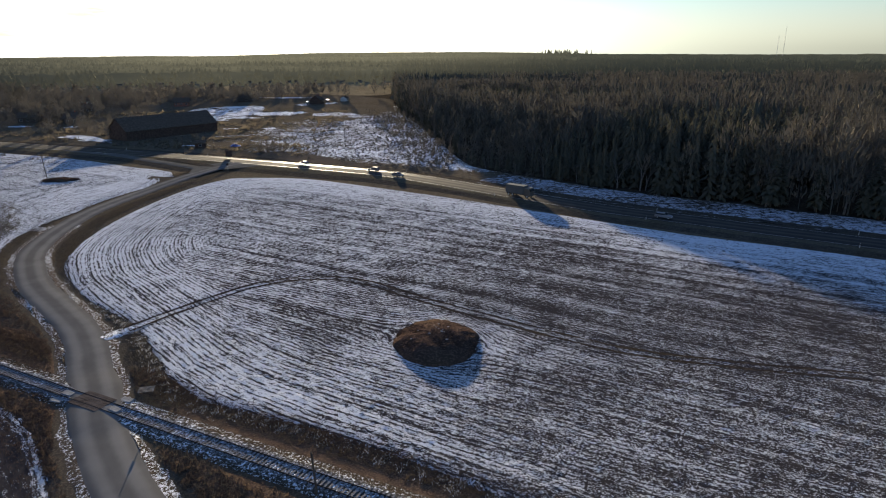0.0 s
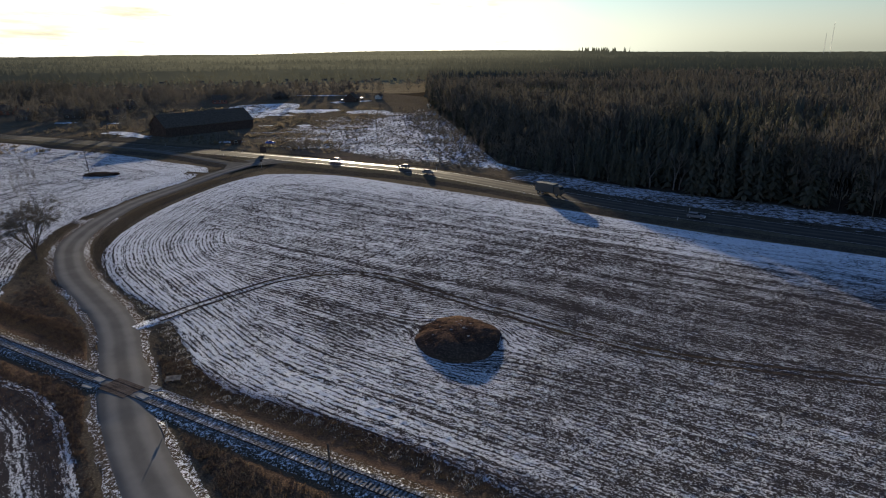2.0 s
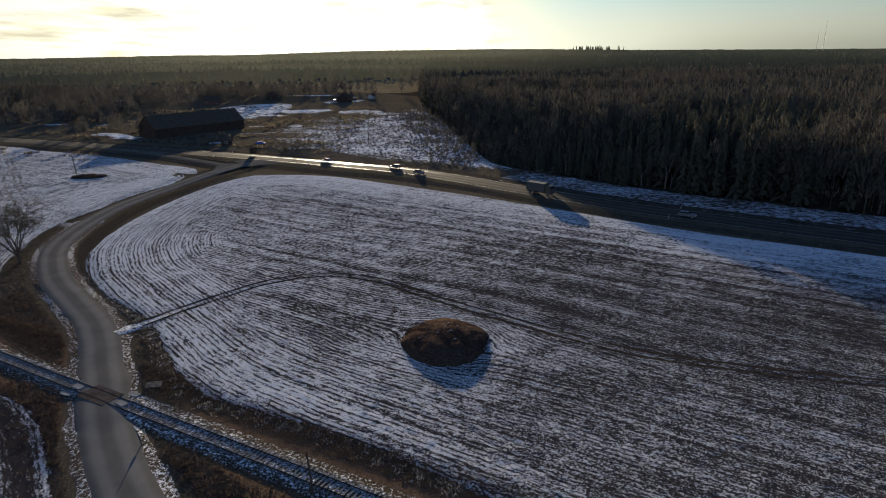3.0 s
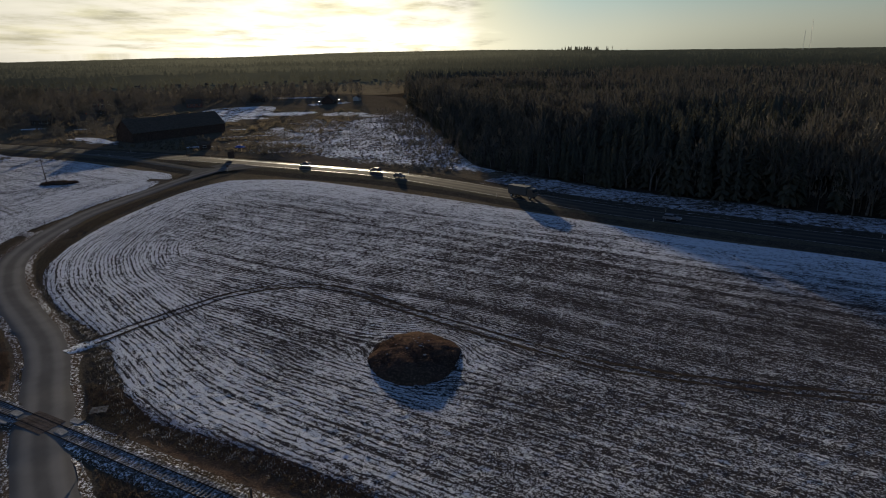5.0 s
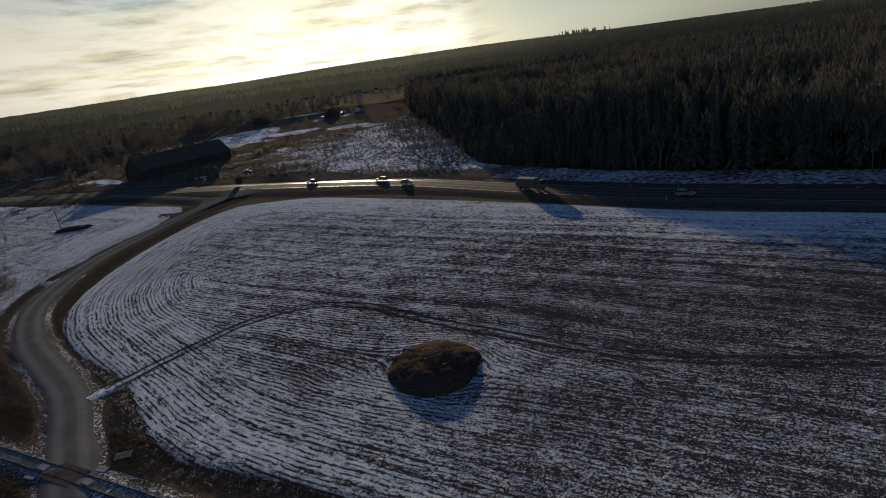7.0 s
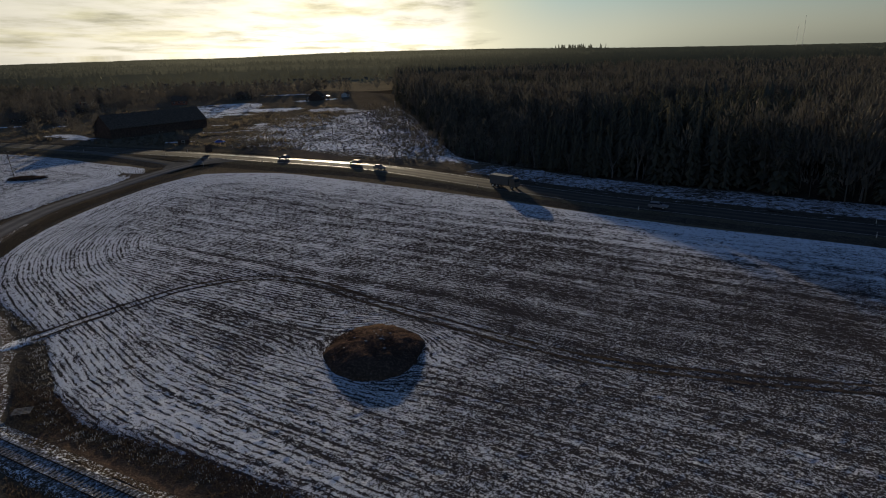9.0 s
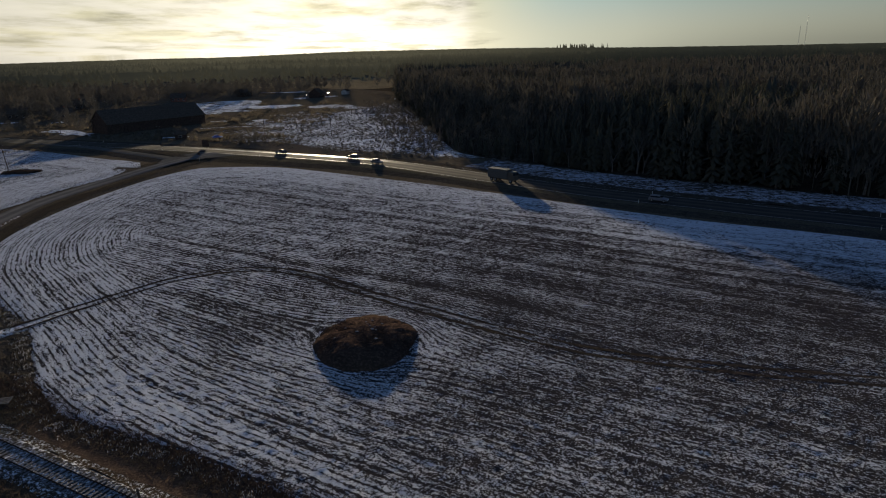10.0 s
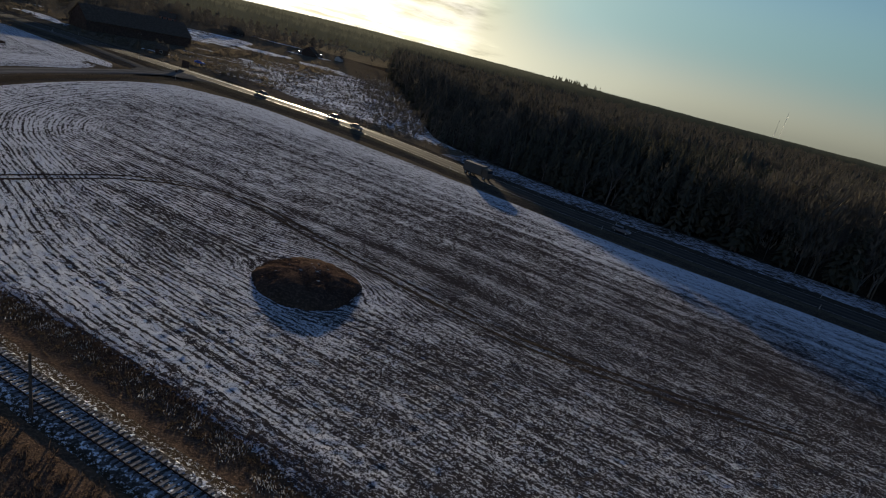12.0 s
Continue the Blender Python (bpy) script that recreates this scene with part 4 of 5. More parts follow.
rows[:, 4] *= 1.5
v, t = scatter(FAR_BARE, rows[~spruce & ~far_off & ~near_in], rng)
v2, t2 = scatter(MID_BARE, rows[~spruce & ~far_off & near_in], rng)
v, t = np.concatenate([v, v2]), np.concatenate([t, t2 + len(v)])
joined("bare_forest", v, t, M_WOODTWIG, "leafless birch and aspen woods among the spruces", "forest")

x, y = wedge(11000, 950, 1500)
rows = np.c_[x, y, hills(x, y) - 0.5, rng.uniform(13, 20, len(x)), rng.uniform(10, 17, len(x))]
rows = rows[right_of_edge(x, y)]
# glows with the same painted haze
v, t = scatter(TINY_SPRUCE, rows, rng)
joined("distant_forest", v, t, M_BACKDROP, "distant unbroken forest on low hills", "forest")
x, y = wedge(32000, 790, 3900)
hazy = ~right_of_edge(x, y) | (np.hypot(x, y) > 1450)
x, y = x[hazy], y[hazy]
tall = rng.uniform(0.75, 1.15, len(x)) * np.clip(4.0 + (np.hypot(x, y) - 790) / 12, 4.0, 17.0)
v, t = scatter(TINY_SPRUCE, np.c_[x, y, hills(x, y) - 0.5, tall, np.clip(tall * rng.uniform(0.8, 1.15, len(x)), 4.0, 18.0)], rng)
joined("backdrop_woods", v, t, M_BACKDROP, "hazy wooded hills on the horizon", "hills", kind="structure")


# a clump of taller trees that breaks the skyline
x, y = rng.normal(800, 50, 46), rng.normal(3300, 40, 46)
# haze glow is in their material as well
v, t = scatter(FAR_SPRUCE, np.c_[x, y, hills(x, y), rng.uniform(29, 38, 46), rng.uniform(9, 14, 46)], rng)
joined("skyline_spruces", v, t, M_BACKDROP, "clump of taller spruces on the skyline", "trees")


def canopy():
    """The closed roof of the far woods, a rough sheet below the treetops."""
    d, a = np.geomspace(960, 4700, 80), np.linspace(-1.15, 1.15, 220)
    dd, aa = np.meshgrid(d, a, indexing="ij")
    x, y = dd * np.sin(aa), dd * np.cos(aa)
    z = hills(x, y) + 11 + rng.uniform(-2.5, 2.5, x.shape)
    z[0] = 0.0
    v = np.stack([x, y, z], -1).reshape(-1, 3)
    i, j = np.meshgrid(np.arange(79), np.arange(219), indexing="ij")
    k = (i * 220 + j).ravel()
    return v, np.concatenate([np.c_[k, k + 220, k + 1], np.c_[k + 1, k + 220, k + 221]])


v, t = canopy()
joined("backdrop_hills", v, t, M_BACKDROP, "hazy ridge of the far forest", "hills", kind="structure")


def limb_tree(name, height, spread, seed, bark, twig, label, depth=5, lean=0.3, twigs=7, bole=0.27, fork=3, droop=0.0):
    """A bare tree: a tapered trunk that forks into limbs and sprays of fine twigs."""
    r = random.Random(seed)
    ob = thing(name, label, "tree")
    trunk, crown = bmesh.new(), bmesh.new()

    def grow(p, d, length, radius, level):
        q = p + d * length
        rod(trunk if level < 2 else crown, p, q, radius, radius * 0.68, 7 if level < 2 else 4)
        if level == depth:
            for _ in range(twigs):
                e = (d + Vector((r.uniform(-1, 1), r.uniform(-1, 1), r.uniform(-0.4, 0.9) - droop))).normalized()
                s = e.cross(Vector((r.uniform(-1, 1), r.uniform(-1, 1), 0.3))).normalized() * 0.009
                start = p + d * length * r.random()
                k = r.uniform(0.5, 1.15)
                crown.faces.new([crown.verts.new(start - s), crown.verts.new(start + s), crown.verts.new(start + e * k)])
            return
        for n in range(fork if level == 0 else 3 if level < 3 else 2 + (r.random() < 0.6)):
            bend = Vector((r.uniform(-1, 1), r.uniform(-1, 1), r.uniform(-0.15, 0.5))) * spread
            if droop and level == 0:
                a, tilt = n * 2.4, 0.35 + 0.85 * n / fork
                bend = Vector((math.cos(a) * tilt, math.sin(a) * tilt, 0.15))
            elif droop and level > 2:
                bend.z -= droop
            grow(q if n else p + d * length * r.uniform(0.6, 1), (d + bend).normalized(), (length if level else height * 0.25) * r.uniform(0.68, 0.9), radius * r.uniform(0.5, 0.68), level + 1)

    grow(Vector((0, 0, -0.1)), Vector((r.uniform(-lean, lean) * 0.3, 0, 1)).normalized(), height * bole, height * 0.022, 0)
    part("trunk", trunk, bark, ob)
    part("crown", crown, twig, ob)
    return ob


lone = limb_tree("roadside_tree", 13.0, 0.70, 4, M_BARK, M_TWIG, "broad leafless willow beside the bend of the road", 6, 0.3, 12, 0.10, 7, 0.42)
lone.scale, lone.rotation_euler.z = (1.0, 1.0, 1.32), 2.2
lone.location = (-85.0, 124.5, 0)


def spruce_tree(name, height, seed, label):
    r = random.Random(seed)
    ob = thing(name, label, "tree", "forest edge trees")
    part("trunk", rodded((0, 0, -0.2), (0, 0, height * 0.97), height * 0.014, 0.02, 7), M_BARK, ob)
    bm = bmesh.new()
    tiers = 20
    for n in range(tiers):
        z = height * (0.12 + 0.86 * n / tiers)
        reach = height * 0.19 * (1 - n / tiers) ** 0.8 + 0.15
        for s in range(9):
            a = 2 * math.pi * (s + r.random()) / 9
            k = reach * r.uniform(0.6, 1.15)
            out, side = Vector((math.cos(a), math.sin(a), 0)), Vector((-math.sin(a), math.cos(a), 0))
            w_ = k * 0.30
            top = Vector((0, 0, z + 0.12 * k))
            mid, tip = out * k * 0.6 + Vector((0, 0, z - 0.1 * k)), out * k + Vector((0, 0, z - 0.38 * k))
            va, vb, vc, vd = (bm.verts.new(p) for p in (top, mid + side * w_, tip, mid - side * w_))
            bm.faces.new((va, vb, vc))
            bm.faces.new((va, vc, vd))
    part("crown", bm, M_SPRUCE, ob)
    return ob


EDGE_SPRUCES = [spruce_tree("spruce", h, n, "tall dark spruce at the forest edge") for n, h in enumerate((17, 14, 19))]
EDGE_BIRCHES = [limb_tree("birch", h, 0.42, 30 + n, M_BIRCH, M_TWIG, "leafless pale birch at the forest edge", 4, 0.2, 8) for n, h in enumerate((14, 11, 16))]
front = smooth_line(FOREST_EDGE[1:13], 3.6)
for n, p in enumerate(front):
    shapes = EDGE_BIRCHES if (n * 7) % 10 in (1, 3, 5, 8) else EDGE_SPRUCES
    m = pose(p[0] + random.uniform(0, 4), p[1] + random.uniform(0, 4), -0.1, 0, 0, random.uniform(0, 360))
    if n < 6:
        tree = (EDGE_SPRUCES + EDGE_BIRCHES)[n]
        tree.matrix_basis = m
    else:
        tree = tagged(copy_thing(shapes[n % 3], m), group="forest edge trees")
    size = min(1.0, float(tallest(p[0], p[1])) / 15)
    tree.scale = (size, size, size)

# where snow lies in the yards: x, y, half sizes, seed
YARD_SNOW = ((-171, 333, 9, 4, 1), (-155, 319, 7, 2.5, 2), (-94, 330, 6, 1.6, 3), (-82, 333, 7, 1.6, 4), (-78, 361, 4, 5, 5), (-119, 407, 6, 3, 6), (-104, 420, 9, 4, 7), (-100, 297, 7, 2.0, 8), (-84, 521, 5, 9, 9), (-63, 533, 5, 8, 10), (-110, 600, 22, 6, 11), (-101, 362, 5, 2.5, 12), (-228, 384, 6, 4, 13), (-196, 379, 4, 4, 14), (-90, 450, 20, 14, 15), (-50, 440, 16, 12, 16))

# low brush and weeds over the yards
x, y = rng.uniform(-230, -40, 5200), rng.uniform(262, 470, 5200)
away = nearest(HIGHWAY, np.c_[x, y])[0] > 16
clumped = np.array([noise.noise((a * 0.05, b * 0.05, 5.0)) for a, b in zip(x, y)]) > -0.12
along, beside = (x + 128) * 0.636 + (y - 340) * 0.772, (x + 128) * -0.772 + (y - 340) * 0.636
off_barn = ~((np.abs(along) < 28) & (np.abs(beside) < 11))
rows = np.c_[x, y, 0 * x - 0.1, rng.uniform(0.4, 1.5, 5200), rng.uniform(0.6, 2.2, 5200)]
for sx_, sy_, rx_, ry_, _ in YARD_SNOW:
    away &= ((x - sx_) / (rx_ + 1.5)) ** 2 + ((y - sy_ + 1.0) / (ry_ + 2.5)) ** 2 > 1.0
for lot in (SNOW_LOT, SNOW_YARD):
    away &= ~inside(np.array(lot, float), np.c_[x, y - 1.0])
rows[::26, 3:] *= 2.4
v, t = scatter([brush_clump(18, s) for s in range(70, 76)], rows[away & clumped & off_barn], rng)
joined("yard_weeds", v, t, M_WEED, "dead weeds and low brush over the farm yards", "brush")

# woods and brush about the village and the clearing
x = rng.uniform(-420, -60, 1700)
y = rng.uniform(340, 660, 1700)
front_line = np.interp(x, [-420, -255, -226, -203, -199, -182, -124, -102, -60], [420, 366, 376, 396, 466, 530, 540, 590, 640])
free = (y > front_line) & (np.array([noise.noise((a * 0.02, b * 0.02, 9.0)) for a, b in zip(x, y)]) > -0.22)
rows = np.c_[x, y, 0 * x, rng.uniform(5, 13, 1700), rng.uniform(5, 9, 1700)][free]
extra = np.array([(-52, 558), (-30, 600), (-104, 536), (-120, 524), (-138, 515), (-96, 575), (-22, 640), (-64, 600)], float)
rows = np.vstack([rows, np.c_[extra, np.zeros(8), rng.uniform(13, 18, 8), rng.uniform(8, 11, 8)]])
bx, by = rng.uniform(-190, -147, 26), rng.uniform(318, 362, 26)
rows = np.vstack([rows, np.c_[bx, by, 0 * bx, rng.uniform(5, 11, 26), rng.uniform(4, 7, 26)]])
bx, by = rng.uniform(-104, -66, 12), rng.uniform(292, 312, 12)
rows = np.vstack([rows, np.c_[bx, by, 0 * bx, rng.uniform(2.5, 5, 12), rng.uniform(2.5, 4, 12)]])
v, t = scatter(NEAR_BARE, rows, rng)
joined("village_trees", v, t, M_TWIG, "leafless garden trees and thickets round the village", "trees")
x, y = rng.uniform(-70, 30, 6500), rng.uniform(222, 450, 6500)
free = inside(np.array([(-60, 316), (-66, 384), (-42, 398), (-16, 432), (0, 400), (14, 300), (19, 245), (13, 221), (-16, 236), (-48, 258)]), np.c_[x, y])
near_edge = np.clip(1.25 - nearest(FOREST_EDGE, np.c_[x, y])[0] / 40, 0.45, 1.25)
free &= rng.random(6500) < 0.35 + 0.5 * near_edge
rows = np.c_[x, y, 0 * x - 0.12, rng.uniform(0.35, 1.9, 6500) * near_edge, rng.uniform(0.5, 1.5, 6500)][free]
v, t = scatter([brush_clump(16, s) for s in range(40, 46)], rows, rng)
joined("clearing_brush", v, t, M_TWIG, "young brush and stubs on the cleared ground", "brush")
rim = smooth_line(FOREST_EDGE[7:14], 1.0)
pick = rng.integers(0, len(rim), 380)
out = normals(rim)[pick] * (rng.random(380) ** 2.0 * 24.0)[:, None]
x, y = (rim[pick] + out).T
v, t = scatter(NEAR_BARE, np.c_[x, y, 0 * x - 0.1, rng.uniform(1.2, 4.2, 380) * np.clip((y - 205) / 60, 0.35, 1.0), rng.uniform(1.2, 2.8, 380)], rng)
joined("forest_rim_saplings", v, t, M_TWIG, "leafless saplings where the forest meets the clearing", "saplings")


def tufts(line, count, lo, hi, tall, seed, clear=4.6, ground=-0.05):
    """Blades of dead grass in tufts along a line, between two offsets."""
    r = np.random.default_rng(seed)
    side = normals(line)
    n = r.integers(0, len(line), count)
    off = r.uniform(lo, hi, count)
    c = line[n] + side[n] * off[:, None] + r.normal(0, 0.5, (count, 2))
    c = c[nearest(SIDE_ROAD, c)[0] > clear]
    v, t = [], []
    for p in c:
        h = tall * r.uniform(0.4, 1.2)
        for _ in range(4):
            a = r.uniform(0, 2 * np.pi)
            q = p + r.normal(0, 0.18, 2)
            b = len(v)
            e = r.normal(0, 0.35, 2) * h
            v += [(q[0] - 0.05 * np.cos(a), q[1] - 0.05 * np.sin(a), ground), (q[0] + 0.05 * np.cos(a), q[1] + 0.05 * np.sin(a), ground), (q[0] + e[0], q[1] + e[1], h)]
            t.append((b, b + 1, b + 2))
    return v, t


near_road = SIDE_ROAD[SIDE_ROAD[:, 1] > 11][:215]
near_rail = np.array([RAIL_A + RAIL_WAY * d for d in np.arange(-40, 130, 1.0)])
v1, t1 = tufts(near_rail, 5000, 4.3, 5.9, 0.16, 1)
joined("railside_grass", v1, t1, M_GRASS, "dead straw-coloured grass between the railway and the field", "grass")
v1, t1 = tufts(near_rail, 6000, 6.0, 8.2, 0.30, 5)
joined("bank_weeds", v1, t1, M_BUSH, "shaggy dark brown weeds on the bank by the field", "grass")
v1, t1 = tufts(near_rail, 7000, -11.5, -3.4, 0.40, 2)
joined("trackside_weeds", v1, t1, M_BUSH, "dark dead weeds beside the railway", "grass")
v1, t1 = tufts(near_road, 7500, -8.5, -4.6, 0.26, 3)
joined("roadside_grass", v1, t1, M_ROADGRASS, "dead grass on the verge of the side road", "grass")
v1, t1 = tufts(near_road[:100], 4000, 4.6, 10.5, 0.30, 4)
joined("roadside_weeds", v1, t1, M_BUSH, "dark weeds on the verge of the side road", "grass")
v1, t1 = tufts(near_road[100:], 3500, 4.6, 8.5, 0.22, 7)
joined("bend_grass", v1, t1, M_ROADGRASS, "grey dead grass along the bend of the road", "grass")
near_edge_line = EAST_EDGE[(EAST_EDGE[:, 1] < 118) & (EAST_EDGE[:, 0] < 60)]
v1, t1 = tufts(near_edge_line, 1600, -0.9, 0.5, 0.20, 6)
joined("frosted_edge_grass", v1, t1, M_FROSTGRASS, "pale frosted grass along the edge of the field", "grass")


# ---- the mound in the field ----
def mound():
    ob = thing("grassy_mound", "low oval mound of dark dead grass in the snowy field", "mound")
    v, f = [(0, 0, 1.0)], []
    rings, sides = 18, 96
    for i in range(1, rings + 1):
        for j in range(sides):
            a = 2 * math.pi * j / sides
            e = 1 + 0.10 * noise.noise((math.cos(a) * 1.4, math.sin(a) * 1.4, 2.2)) + 0.07 * noise.noise((math.cos(a) * 6, math.sin(a) * 6, 5.2))
            q = i / rings
            z = 1.32 * (1 - q**2.6) ** 0.8 if q < 1 else -0.25
            z += (0.13 * noise.noise((math.cos(a) * q * 4, math.sin(a) * q * 4, 0.4)) + 0.06 * noise.noise((math.cos(a) * q * 11, math.sin(a) * q * 11, 3.4))) * (q < 0.97)
            v.append((6.6 * q * e * math.cos(a), (7.9 + 0.6 * math.cos(a)) * q * e * math.sin(a), z))
    v[0] = (0, 0, 1.32)
    f += [(0, 1 + j, 1 + (j + 1) % sides) for j in range(sides)]
    for i in range(rings - 1):
        a, b = 1 + i * sides, 1 + (i + 1) * sides
        f += [(a + j, b + j, b + (j + 1) % sides, a + (j + 1) % sides) for j in range(sides)]
    body = mesh_object("turf", v, f, M_MOUND, True)
    body.parent = ob
    r = np.random.default_rng(8)

    def top(x, y):
        q = math.hypot(x / 6.6, y / 7.6)
        return 1.32 * max(0.0, 1 - q**2.6) ** 0.8

    vv, tt = [], []
    for _ in range(5200):
        a, q = r.uniform(0, 2 * np.pi), math.sqrt(r.uniform(0, 1.10))
        x, y = 6.6 * q * np.cos(a), 7.6 * q * np.sin(a)
        z = top(x, y) - 0.1
        h, e, s = r.uniform(0.10, 0.26), r.normal(0, 0.2, 2), r.uniform(0, np.pi)
        b = len(vv)
        vv += [(x - 0.09 * np.cos(s), y - 0.09 * np.sin(s), z), (x + 0.09 * np.cos(s), y + 0.09 * np.sin(s), z), (x + e[0], y + e[1], z + h)]
        tt.append((b, b + 1, b + 2))
    joined("dead_grass", vv, tt, M_MOUNDGRASS, "", "", ob, "")
    for n in range(12):
        x, y = (0.9 + r.normal(0, 1.0), 1.6 + r.normal(0, 1.3)) if n < 9 else (r.uniform(-4, 4.5), r.uniform(-4.5, 2))
        bm = bmesh.new()
        bmesh.ops.create_icosphere(bm, subdivisions=2, radius=1.0)
        size = r.uniform(0.08, 0.17)
        for vert in bm.verts:
            vert.co *= 1 + 0.35 * noise.noise(vert.co * 1.6 + Vector((n, 0, 0)))
            vert.co = Vector((vert.co.x * size * 1.5, vert.co.y * size, vert.co.z * size * 0.5))
        stone = part("stone", bm, M_STONE, ob, "pale snow-dusted stone" if n == 0 else "")
        stone.location = (x, y, top(x, y) + 0.02)
    ob.location = (*MOUND_AT, 0.1)
    return ob


mound()


# ---- vehicles ----
def wheel(parent, x, y, r, wide):
    bm = bmesh.new()
    rod(bm, (x, y - wide / 2, r), (x, y + wide / 2, r), r, r, 14)
    tyre = part("wheel", bm, M_TYRE, parent)
    part("rim", rodded((x, y - wide / 2 - 0.01, r), (x, y + wide / 2 + 0.01, r), r * 0.6, r * 0.6, 10), M_STEEL, tyre)


def car(color, label, estate=False):
    ob = thing("car", label, "car", "highway traffic")
    c = paint("car_paint", color)
    bm = bmesh.new()
    prism(bm, [(-2.15, 0.35), (-2.2, 0.75), (-2.0, 0.95), (0.9, 0.92), (1.95, 0.78), (2.15, 0.6), (2.15, 0.35)], -0.86, 0.86)
    bmesh.ops.rotate(bm, verts=bm.verts, matrix=Matrix.Rotation(-math.pi / 2, 3, "Z"))
    bmesh.ops.bevel(bm, geom=list(bm.edges), offset=0.06, segments=2, affect="EDGES")
    part("body", bm, c, ob)
    bm = bmesh.new()
    prism(bm, [(-2.0 if estate else -1.7, 0.93), (-1.75 if estate else -1.1, 1.42), (0.15, 1.45), (0.95, 0.92)], -0.74, 0.74)
    bmesh.ops.rotate(bm, verts=bm.verts, matrix=Matrix.Rotation(-math.pi / 2, 3, "Z"))
    bmesh.ops.bevel(bm, geom=list(bm.edges), offset=0.05, segments=2, affect="EDGES")
    part("cabin", bm, c, ob)
    rear = -1.66 if estate else -1.0
    for name, outline, x0, x1 in (("windscreen", [(0.27, 1.37), (0.85, 1.0), (0.88, 1.02), (0.30, 1.40)], -0.62, 0.62), ("rear_window", [(rear - 0.17, 1.28), (rear - 0.36, 1.02), (rear - 0.39, 1.04), (rear - 0.20, 1.30)], -0.6, 0.6), ("side_window", [(rear - 0.2, 1.02), (rear, 1.34), (0.12, 1.36), (0.68, 1.02)], 0.735, 0.755), ("side_window", [(rear - 0.2, 1.02), (rear, 1.34), (0.12, 1.36), (0.68, 1.02)], -0.755, -0.735)):
        bm = bmesh.new()
        prism(bm, outline, x0, x1)
        bmesh.ops.rotate(bm, verts=bm.verts, matrix=Matrix.Rotation(-math.pi / 2, 3, "Z"))
        part(name, bm, M_GLASS, ob)
    for x in (-1.35, 1.35):
        for y in (-0.8, 0.8):
            wheel(ob, x, y, 0.32, 0.2)
    for y in (-0.6, 0.6):
        part("headlight", boxed(2.08, 2.17, y - 0.2, y + 0.2, 0.55, 0.68, bevel=0.02), M_LAMP, ob)
    return ob


def truck(color, label):
    ob = thing("truck", label, "truck", "highway traffic")
    c = paint("truck_paint", color)
    part("chassis", boxed(-4.2, 4.0, -0.5, 0.5, 0.6, 0.9), M_DARKWALL, ob)
    bm = bmesh.new()
    prism(bm, [(2.2, 0.7), (2.2, 2.9), (3.7, 2.9), (4.1, 1.9), (4.15, 0.7)], -1.2, 1.2)
    bmesh.ops.rotate(bm, verts=bm.verts, matrix=Matrix.Rotation(-math.pi / 2, 3, "Z"))
    part("cab", bm, c, ob)
    part("windscreen", boxed(3.78, 4.06, -1.05, 1.05, 1.95, 2.7), M_GLASS, ob)
    part("cargo_box", boxed(-4.3, 2.0, -1.25, 1.25, 0.95, 3.4, bevel=0.04), paint("cargo_paint", (0.11, 0.107, 0.1)), ob)
    for x in (-3.2, -1.9, 3.1):
        for y in (-1.0, 1.0):
            wheel(ob, x, y, 0.5, 0.32)
    return ob


def on_highway(ob, x, lane, back=False):
    n = int(np.argmin(np.abs(HIGHWAY[:, 0] - x)))
    d = HIGHWAY[n + 1] - HIGHWAY[n]
    q = normals(HIGHWAY)[n]
    ob.location = (HIGHWAY[n][0] + q[0] * lane, HIGHWAY[n][1] + q[1] * lane, 0.5)
    ob.rotation_euler.z = math.atan2(d[1], d[0]) + (math.pi if back else 0)


on_highway(truck((0.12, 0.10, 0.08), "box truck with a grey cargo body on the highway"), 33, -1.6)
on_highway(car((0.10, 0.10, 0.11), "dark estate car on the highway", True), -15, 2.0, True)
on_highway(car((0.15, 0.15, 0.15), "grey car on the highway"), -3, -2.0)
on_highway(car((0.06, 0.07, 0.09), "dark blue car on the highway"), -42, 2.0, True)
on_highway(car((0.20, 0.20, 0.21), "silver-grey estate car on the shaded stretch of highway", True), 66, -2.0)

# ---- poles, signs ----
def utility_pole(height, label, x, y, lean=0.0, arm=True, thick=0.14):
    ob = thing("utility_pole", label, "pole")
    part("post", rodded((0, 0, -0.3), (0, 0, height), thick, thick * 0.72, 8), M_WOOD, ob)
    if arm:
        part("crossarm", boxed(-0.7, 0.7, -0.05, 0.05, height - 0.5, height - 0.38), M_WOOD, ob)
        for dx in (-0.6, 0.0, 0.6):
            part("insulator", rodded((dx, 0, height - 0.38), (dx, 0, height - 0.2), 0.05, 0.03, 6), M_LAMP, ob)
    ob.location, ob.rotation_euler = (x, y, 0), (0, radians(lean), 0)
    return ob


utility_pole(9.0, "leaning wooden utility pole on a grassy hump", -125, 219.5, -4)
utility_pole(5.0, "weathered wooden post beside the railway", -10.6, 52.5, -3, False, 0.13)


def marker_post(x, y):
    """A thin post with a small plate, beside the level crossing."""
    ob = thing("marker_post", "thin grey steel marker post on the road verge", "post")
    part("post", rodded((0, 0, -0.3), (0, 0, 1.2), 0.05, 0.045, 8), M_STEEL, ob)
    part("plate", boxed(-0.16, 0.16, -0.07, -0.05, 0.52, 0.78, bevel=0.006), M_STEEL, ob)
    ob.location, ob.rotation_euler.z = (x, y, 0), radians(-5)


marker_post(-31.5, 62.5)


